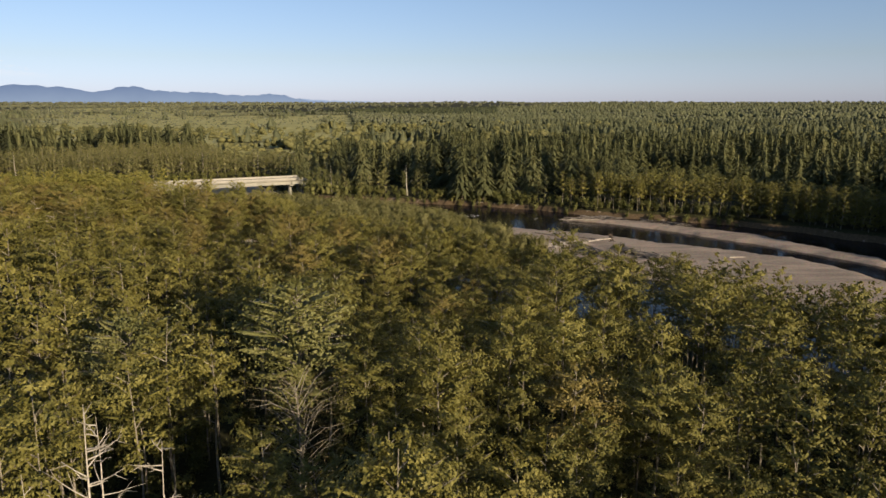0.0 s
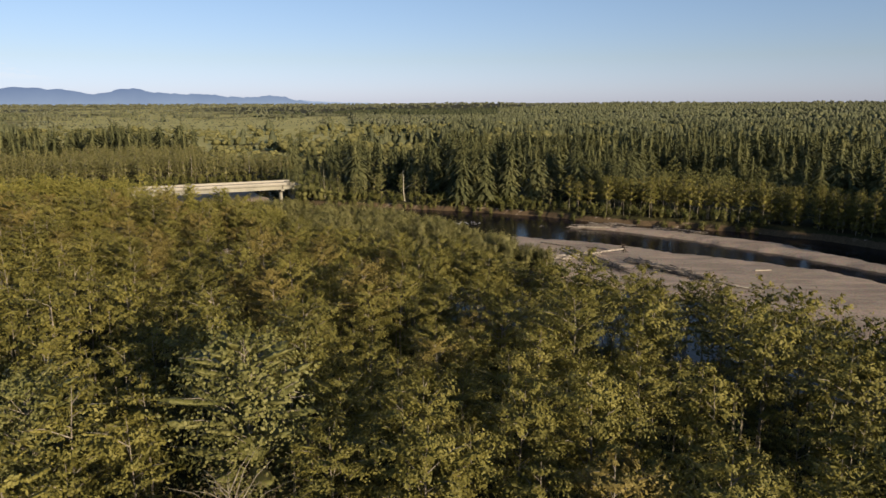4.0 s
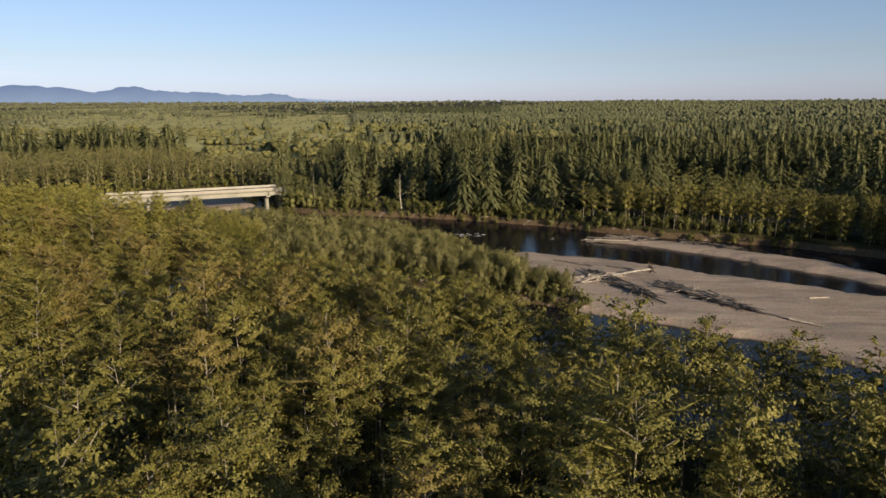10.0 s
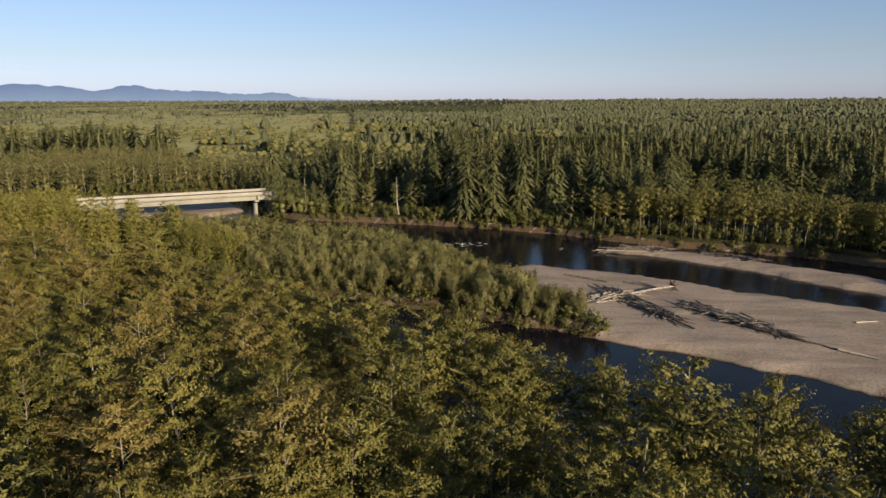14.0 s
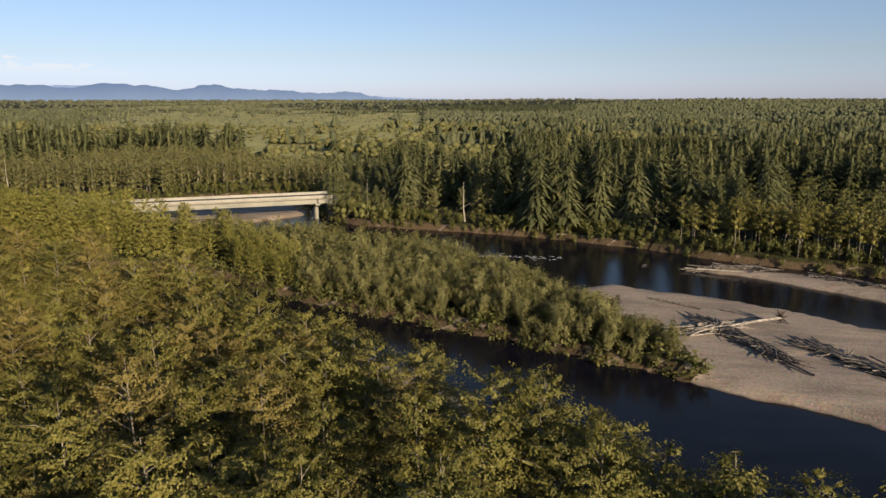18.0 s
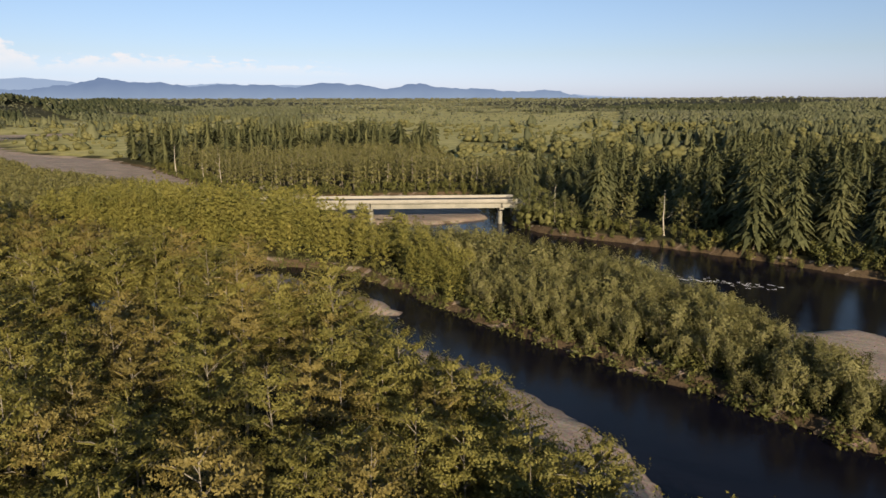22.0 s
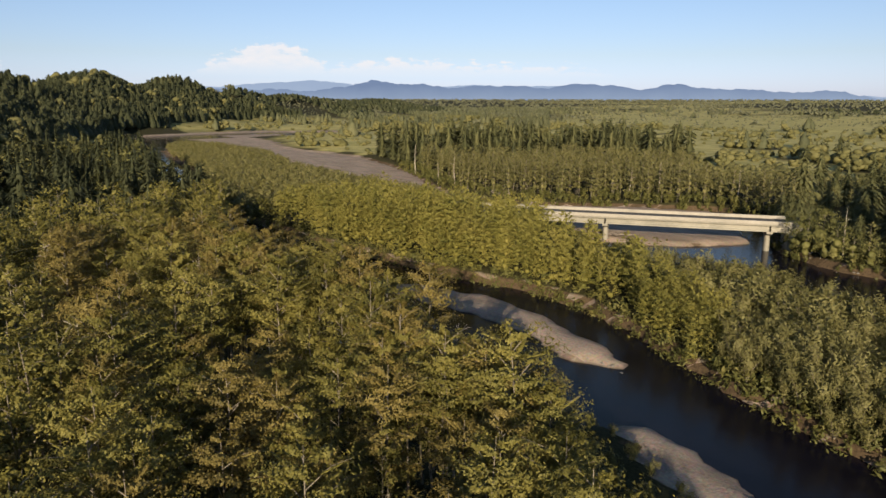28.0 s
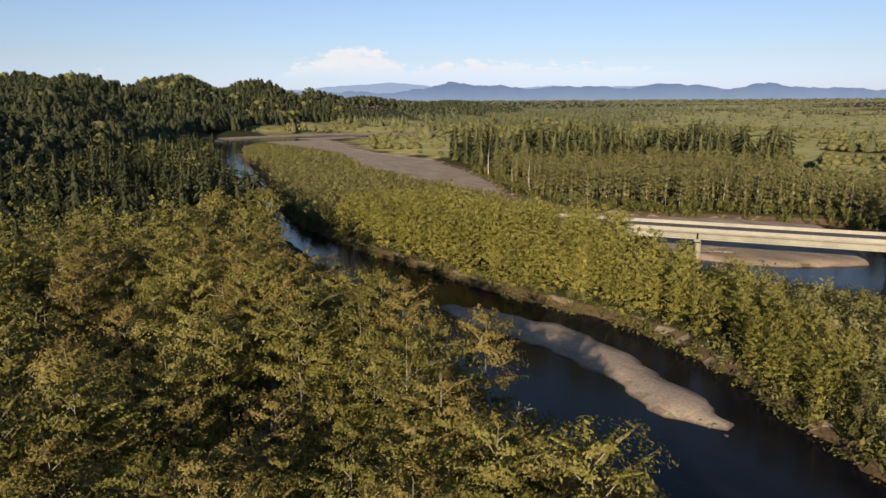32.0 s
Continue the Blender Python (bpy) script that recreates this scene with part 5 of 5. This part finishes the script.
bridge = tagged(new("road_bridge"), "pale concrete girder road bridge crossing the river on oval piers", "bridge")
bridge.matrix_world = BRIDGE
box_part("deck", M_CONCRETE, bridge, -5, 96, 0, 10.5, 7.42, 7.7, 0.04, "concrete bridge deck slab")
box_part("roadway", M_ASPHALT, bridge, -5, 96, 0.45, 10.05, 7.704, 7.76, 0, "grey asphalt roadway")
for y in (0.0, 10.1):
    box_part("parapet", M_PARAPET, bridge, -5, 96, y - 0.02, y + 0.38, 7.72, 8.62, 0.05, "cream concrete parapet")
for span in ((-4.6, -0.2), (0.2, 41.6), (42.0, 84.0)):
    for y in (0.95, 3.8, 6.7, 9.55):
        girder_part(bridge, span[0], span[1], y)
pier_part(bridge, 0.0, -1.2)
pier_part(bridge, 41.8, -1.2)
for x0, x1 in ((-7.5, -4.2), (83.6, 97)):
    box_part("abutment", M_CONCRETE, bridge, x0, x1, 0.2, 10.3, 1.0, 7.42, 0.05, "concrete abutment wall")


# ---------------------------------------------------------------- driftwood, snags, stones
def log_thing(name, label, a, b, r0, r1, mat=M_DRIFT, root=0.0, stubs=4, seed=0, group="driftwood on the gravel bar"):
    """A stranded trunk from a to b (x, y, height over the gravel), with broken branches and, where root is given, its root plate at a."""
    r = np.random.default_rng(seed)
    za, zb = (float(ground_height(np.array([p[0]]), np.array([p[1]]))[0]) for p in (a, b))
    p0, p1 = np.array([a[0], a[1], za + a[2]]), np.array([b[0], b[1], zb + b[2]])
    t = np.linspace(0, 1, 7)[:, None]
    pts = p0 + (p1 - p0) * t + r.normal(0, 0.012, (7, 3)) * np.linalg.norm(p1 - p0) * [1, 1, 0.25] * (4 * t * (1 - t))
    thing = tagged(new(name), label, "driftwood", group)
    thing.location = p0
    pts = pts - p0
    rad = (r0 + (r1 - r0) * t[:, 0]) * r.uniform(0.9, 1.1, 7)
    part_mesh("trunk", mesh_arrays("trunk", *tube(pts, rad, 8), mat, True), thing)
    ln = np.linalg.norm(p1 - p0)
    for _ in range(stubs):
        s = r.uniform(0.25, 0.95)
        q = pts[0] + (pts[-1] - pts[0]) * s
        d = r.normal(0, 1, 3)
        d[2] = abs(d[2]) * 0.8
        d = d / np.linalg.norm(d) * ln * r.uniform(0.06, 0.16)
        part_mesh("branch_stub", mesh_arrays("branch_stub", *tube([q, q + d * 0.5, q + d + [0, 0, 0.1]], [r1 * 0.5, r1 * 0.3, 0.01], 4), mat, True), thing)
    if root:
        pieces = []
        axis = (pts[-1] - pts[0]) / ln
        for _ in range(26):
            d = r.normal(0, 1, 3)
            d = d - axis * (d @ axis) * 0.9
            d = d / np.linalg.norm(d) * root * r.uniform(0.6, 1.15)
            e = d * 0.5 + r.normal(0, 0.12, 3) * root
            pieces.append(tube([np.zeros(3), e, d + r.normal(0, 0.12, 3) * root], [r0 * 0.55, r0 * 0.3, 0.02], 4))
        part_mesh("root_plate", mesh_arrays("root_plate", *joined(pieces), M_ROOT, True), thing, "dark tangled root plate")
    return thing


log_thing("stranded_tree", "bleached stranded tree trunk with a dark upturned root plate on gravel", (34.2, 196.5, 1.1), (14.7, 186.0, 0.25), 0.26, 0.12, M_DRIFTPALE, 1.7, 6, 1)
log_thing("driftwood_log", "long dark driftwood log lying across the gravel bar", (35.3, 184.2, 0.5), (46.6, 167.2, 0.2), 0.42, 0.22, M_DRIFT, 0, 9, 2)
log_thing("driftwood_log", "slim dark driftwood log beside a branch jam", (46.0, 168.0, 0.3), (52.8, 161.2, 0.15), 0.22, 0.12, M_DRIFT, 0, 3, 3)
log_thing("driftwood_log", "bleached white driftwood log on gravel", (51.5, 162.2, 0.25), (56.0, 158.8, 0.15), 0.24, 0.12, M_DEADWOOD, 0, 4, 4)
log_thing("driftwood_log", "dark driftwood log sloping from a jam", (22.0, 194.0, 0.6), (31.8, 171.2, 0.2), 0.35, 0.16, M_DRIFT, 0, 8, 5)
log_thing("driftwood_log", "half-buried brown log on gravel", (13.0, 208.3, 0.15), (21.5, 203.0, 0.15), 0.28, 0.18, M_DRIFT, 0, 2, 6)
log_thing("driftwood_log", "thin grey log beside the stranded tree", (25.0, 203.0, 0.15), (32.0, 197.8, 0.2), 0.2, 0.1, M_DRIFT, 0, 3, 7)
log_thing("driftwood_log", "small white log on the open gravel", (61.0, 176.6, 0.12), (65.0, 177.3, 0.12), 0.16, 0.1, M_DEADWOOD, 0, 1, 8)
log_thing("stranded_stump", "pale stump with broken roots on the middle bar", (60.2, 211.6, 0.6), (63.4, 208.0, 0.2), 0.35, 0.2, M_DEADWOOD, 0.9, 4, 9)
log_thing("driftwood_log", "dark log along the middle bar", (47.0, 237.6, 0.3), (57.0, 228.6, 0.2), 0.3, 0.16, M_DRIFT, 0, 5, 10)
log_thing("driftwood_log", "pale log stranded in the shallows", (24.0, 238.8, 0.3), (36.5, 235.6, 0.25), 0.25, 0.12, M_DEADWOOD, 0, 5, 11)
log_thing("driftwood_log", "pale log lodged against the bridge pier", (-120, 281.0, 0.6), (-128, 276.0, 0.5), 0.3, 0.2, M_DRIFT, 0, 6, 12)


def branch_jam(a, b, width, count, seed, mat=M_DRIFT):
    r = np.random.default_rng(seed)
    pieces = []
    for _ in range(count):
        s = r.uniform(0, 1)
        c = np.array([a[0] + (b[0] - a[0]) * s, a[1] + (b[1] - a[1]) * s]) + r.normal(0, width, 2)
        z = float(ground_height(c[:1], c[1:])[0]) + r.uniform(0.05, 0.75)
        d = np.array([b[0] - a[0], b[1] - a[1]])
        d = d / np.linalg.norm(d) + r.normal(0, 0.45, 2)
        d = d * r.uniform(0.8, 3.0)
        p = np.array([[c[0] - d[0], c[1] - d[1], z + r.normal(0, 0.15)], [c[0], c[1], z + 0.12], [c[0] + d[0], c[1] + d[1], z + r.normal(0, 0.2)]])
        pieces.append(tube(p, [0.15, 0.11, 0.03], 4))
    return tagged(new("branch_jam", mesh_arrays("branch_jam", *joined(pieces), mat, True)), "tangled grey driftwood branches along a stranded log", "driftwood", kind="stuff")


branch_jam((35, 184.5), (46, 168), 0.75, 240, 21)
branch_jam((21, 195), (30, 176), 0.75, 220, 22)
branch_jam((17, 188), (27, 193), 1.0, 60, 23, M_DRIFTPALE)
branch_jam((27, 239), (44, 237), 0.6, 50, 24)
branch_jam((50, 235), (62, 226), 0.8, 40, 25)
branch_jam((-205, 317), (-196, 311), 1.6, 90, 26, M_DEADWOOD)
branch_jam((-129, 279), (-124, 281), 0.9, 50, 27)


def dead_tree(x, y, height, seed, label, mat=M_DEADWOOD, limbs=12, thick=0.009):
    r = np.random.default_rng(seed)
    z = float(ground_height(np.array([x]), np.array([y]))[0]) - 0.2
    t = np.linspace(0, 1, 6)
    stem = np.c_[np.cumsum(r.normal(0, 0.012 * height, 6)), np.cumsum(r.normal(0, 0.012 * height, 6)), t * height]
    stem[0, :2] = 0
    thing = tagged(new("dead_tree"), label, "tree", "dead trees")
    thing.location = (x, y, z)
    part_mesh("trunk", mesh_arrays("trunk", *tube(stem, thick * height * (1.08 - t), 7), mat, True), thing)
    for k in range(limbs):
        f = r.uniform(0.35, 0.98)
        a, ln = k * 2.4 + r.uniform(-0.4, 0.4), height * r.uniform(0.06, 0.2) * (1.25 - f)  + 0.3
        p = np.array([np.interp(f, t, stem[:, 0]), np.interp(f, t, stem[:, 1]), f * height])
        d = np.array([math.cos(a), math.sin(a), r.uniform(0.1, 0.7)]) * ln
        pieces = [tube([p, p + d * 0.5 + [0, 0, -0.04 * ln], p + d], [0.0032 * height, 0.0022 * height, 0.008], 4)]
        for _ in range(3):
            s = r.uniform(0.35, 0.9)
            e = d * 0.4 + r.normal(0, 0.22, 3) * ln
            pieces.append(tube([p + d * s, p + d * s + e * 0.6, p + d * s + e], [0.03, 0.02, 0.006], 3))
        part_mesh("branch", mesh_arrays("branch", *joined(pieces), mat, True), thing)
    return thing


for k, (x, y, hh) in enumerate([(-23.2, 31.6, 20.5), (-19.0, 33.5, 17.5), (-26.5, 38.0, 17.0), (-15.0, 32.0, 16.0), (-28.0, 33.0, 15.5), (8.0, 34.0, 15.0), (-17, 66, 17), (-60, 150, 17), (-92, 140, 17.5), (-104, 146, 17.5), (-122, 132, 18), (-86, 126, 17)]):
    dead_tree(x, y, hh, 100 + k, "bare bleached dead alder standing among the wood", limbs=14)
for k, (x, y, hh) in enumerate([(-233, 320, 14), (-290, 347, 17), (-246, 322, 10), (-203, 332, 13), (-150, 345, 14), (-160, 341, 12), (-125, 357, 13), (-70, 292, 12), (-36, 284, 13), (-4, 276, 12)]):
    dead_tree(x, y, hh, 200 + k, "broken pale snag at the edge of the wood", limbs=3, thick=0.02)

# leafy trees screening the end of the bridge
bank_kinds = [unit(broadleaf(rng, 12, 6.5, 0.08, 28, 34, 0.2, 1.25, 4, limb_every=4, cells=2), 12) for _ in range(3)]
bank_models = []
for p in bank_kinds:
    thing = tagged(new("riverbank_tree"), "rounded leafy tree leaning over the bank by the bridge", "tree", "leafy trees by the bridge")
    part_mesh("trunk", mesh_arrays("trunk", *p[0], M_BARK, True), thing)
    part_mesh("crown", mesh_arrays("crown", *p[1], M_COTTON, True), thing)
    bank_models.append(thing)
for n, (px, py, ph) in enumerate([(-80.5, 290.2, 10.5), (-77, 287.6, 11.5), (-73.5, 287.5, 13), (-70, 286, 11), (-66, 285.5, 9), (-76, 292, 13), (-62, 285, 8), (-83, 295.5, 9), (-56, 284.5, 7)]):
    m = Matrix.LocRotScale((px, py, 1.4), Euler((0, 0, n * 1.9)), (ph, ph, ph))
    if n < 3:
        bank_models[n].matrix_basis = m
    else:
        copy_thing(bank_models[n % 3], m @ Matrix.Diagonal([1 / q for q in bank_models[n % 3].scale] + [1]))

# the two big old trees near the start
big = alder(rng, 22, 12.5, 0.3, 70, 90, 0.15, 6, 1, 2, 0.25, 0.45, 0.2, 0.7)
cottonwood = tagged(new("cottonwood_tree"), "broad dark green cottonwood rising above the alder wood", "tree")
part_mesh("trunk", mesh_arrays("trunk", *big[0], M_BARK, True), cottonwood)
part_mesh("crown", mesh_arrays("crown", *big[1], M_COTTON, True), cottonwood)
cottonwood.location = (-18.6, 61.5, 2.0)
dry = alder(rng, 17, 10, 0.3, 60, 46, 0.09, 6, 1, 2, 0.0, 0.45, 0.0, 0.4)
withered = tagged(new("withered_tree"), "half-bare brown withered broadleaf tree below the cottonwood", "tree")
part_mesh("trunk", mesh_arrays("trunk", *dry[0], M_BARK, True), withered)
part_mesh("crown", mesh_arrays("crown", *dry[1], M_DRYLEAF), withered)
withered.location = (-15.5, 49.0, 2.0)
for k, (x, y) in enumerate([(-35, 59), (-48, 64), (-44, 54)]):
    m = Matrix.LocRotScale((x, y, 2.0), Euler((0, 0, 1.3 * k + 0.7)), (0.8, 0.8, 0.86))
    t = copy_thing(withered if k else cottonwood, m)


# stones in the riffles
def stone_mesh(seed):
    r = np.random.default_rng(seed)
    bm = bmesh.new()
    bmesh.ops.create_icosphere(bm, subdivisions=2, radius=1.0)
    for v in bm.verts:
        v.co *= 1 + 0.25 * noise.noise(v.co * 1.3 + Vector((seed * 7.1, 0, 0)))
        v.co.z *= 0.6
    me = bpy.data.meshes.new("stone")
    bm.to_mesh(me)
    bm.free()
    me.materials.append(M_STONE)
    return me


stones = [stone_mesh(k) for k in range(4)]
r = np.random.default_rng(77)
for cx, cy, n, s in ((-27, 246.5, 16, 2.6), (-14, 246.5, 14, 3.0), (15, 242, 8, 1.5), (-41, 257.5, 6, 1.6), (-71, 192.6, 8, 1.6), (-80, 290, 14, 3.2), (-66, 284, 10, 2.5)):
    for _ in range(n):
        px, py, pr = cx + r.normal(0, s), cy + r.normal(0, s * 0.5), r.uniform(0.12, 0.36)
        ob = tagged(new("stone", stones[r.integers(4)]), "grey river stone breaking the water surface", "stone", "stones in the shallows")
        gz = float(ground_height(np.array([px]), np.array([py]))[0])
        ob.matrix_basis = Matrix.LocRotScale((px, py, max(gz, -0.12)), Euler((0, 0, r.uniform(0, 6.3))), (pr * 1.3, pr, pr))


# broken white water round the stones and the pier
def riffle(cx, cy, along, n, length, seed, spread):
    r = np.random.default_rng(seed)
    pieces = []
    for _ in range(n):
        x, y = cx + r.normal(0, spread * 1.3), cy + r.normal(0, spread * 0.45)
        ln, w, a = length * r.uniform(0.15, 0.6), r.uniform(0.03, 0.08), along + r.normal(0, 0.12)
        d, s = np.array([math.cos(a), math.sin(a), 0]), np.array([-math.sin(a), math.cos(a), 0])
        k = np.linspace(-0.5, 0.5, 6)[:, None]
        mid = np.array([x, y, 0.02]) + d * k * ln + s * r.normal(0, 0.08, (6, 1))
        wid = w * (1 - (2 * k) ** 2) * r.uniform(0.4, 1.0, (6, 1)) + 0.01
        v = np.concatenate([mid - s * wid, mid + [0, 0, 0.05], mid + s * wid])
        q = np.array([[i, i + 1, i + 7, i + 6] for i in range(5)] + [[i + 6, i + 7, i + 13, i + 12] for i in range(5)])
        pieces.append((v, q))
    return tagged(new("riffle", mesh_arrays("riffle", *joined(pieces), M_FOAM, True)), "white broken water of a shallow riffle", "riffle", kind="stuff")


riffle(-23, 246.5, -0.25, 26, 2.6, 1, 4.0)
riffle(-13, 246.3, -0.25, 22, 2.6, 2, 3.5)
riffle(-119, 277, -0.5, 7, 7.0, 3, 1.8)
riffle(-97, 271, -0.55, 4, 6.0, 4, 1.5)
riffle(-41, 257.5, -0.3, 6, 3.0, 5, 1.5)
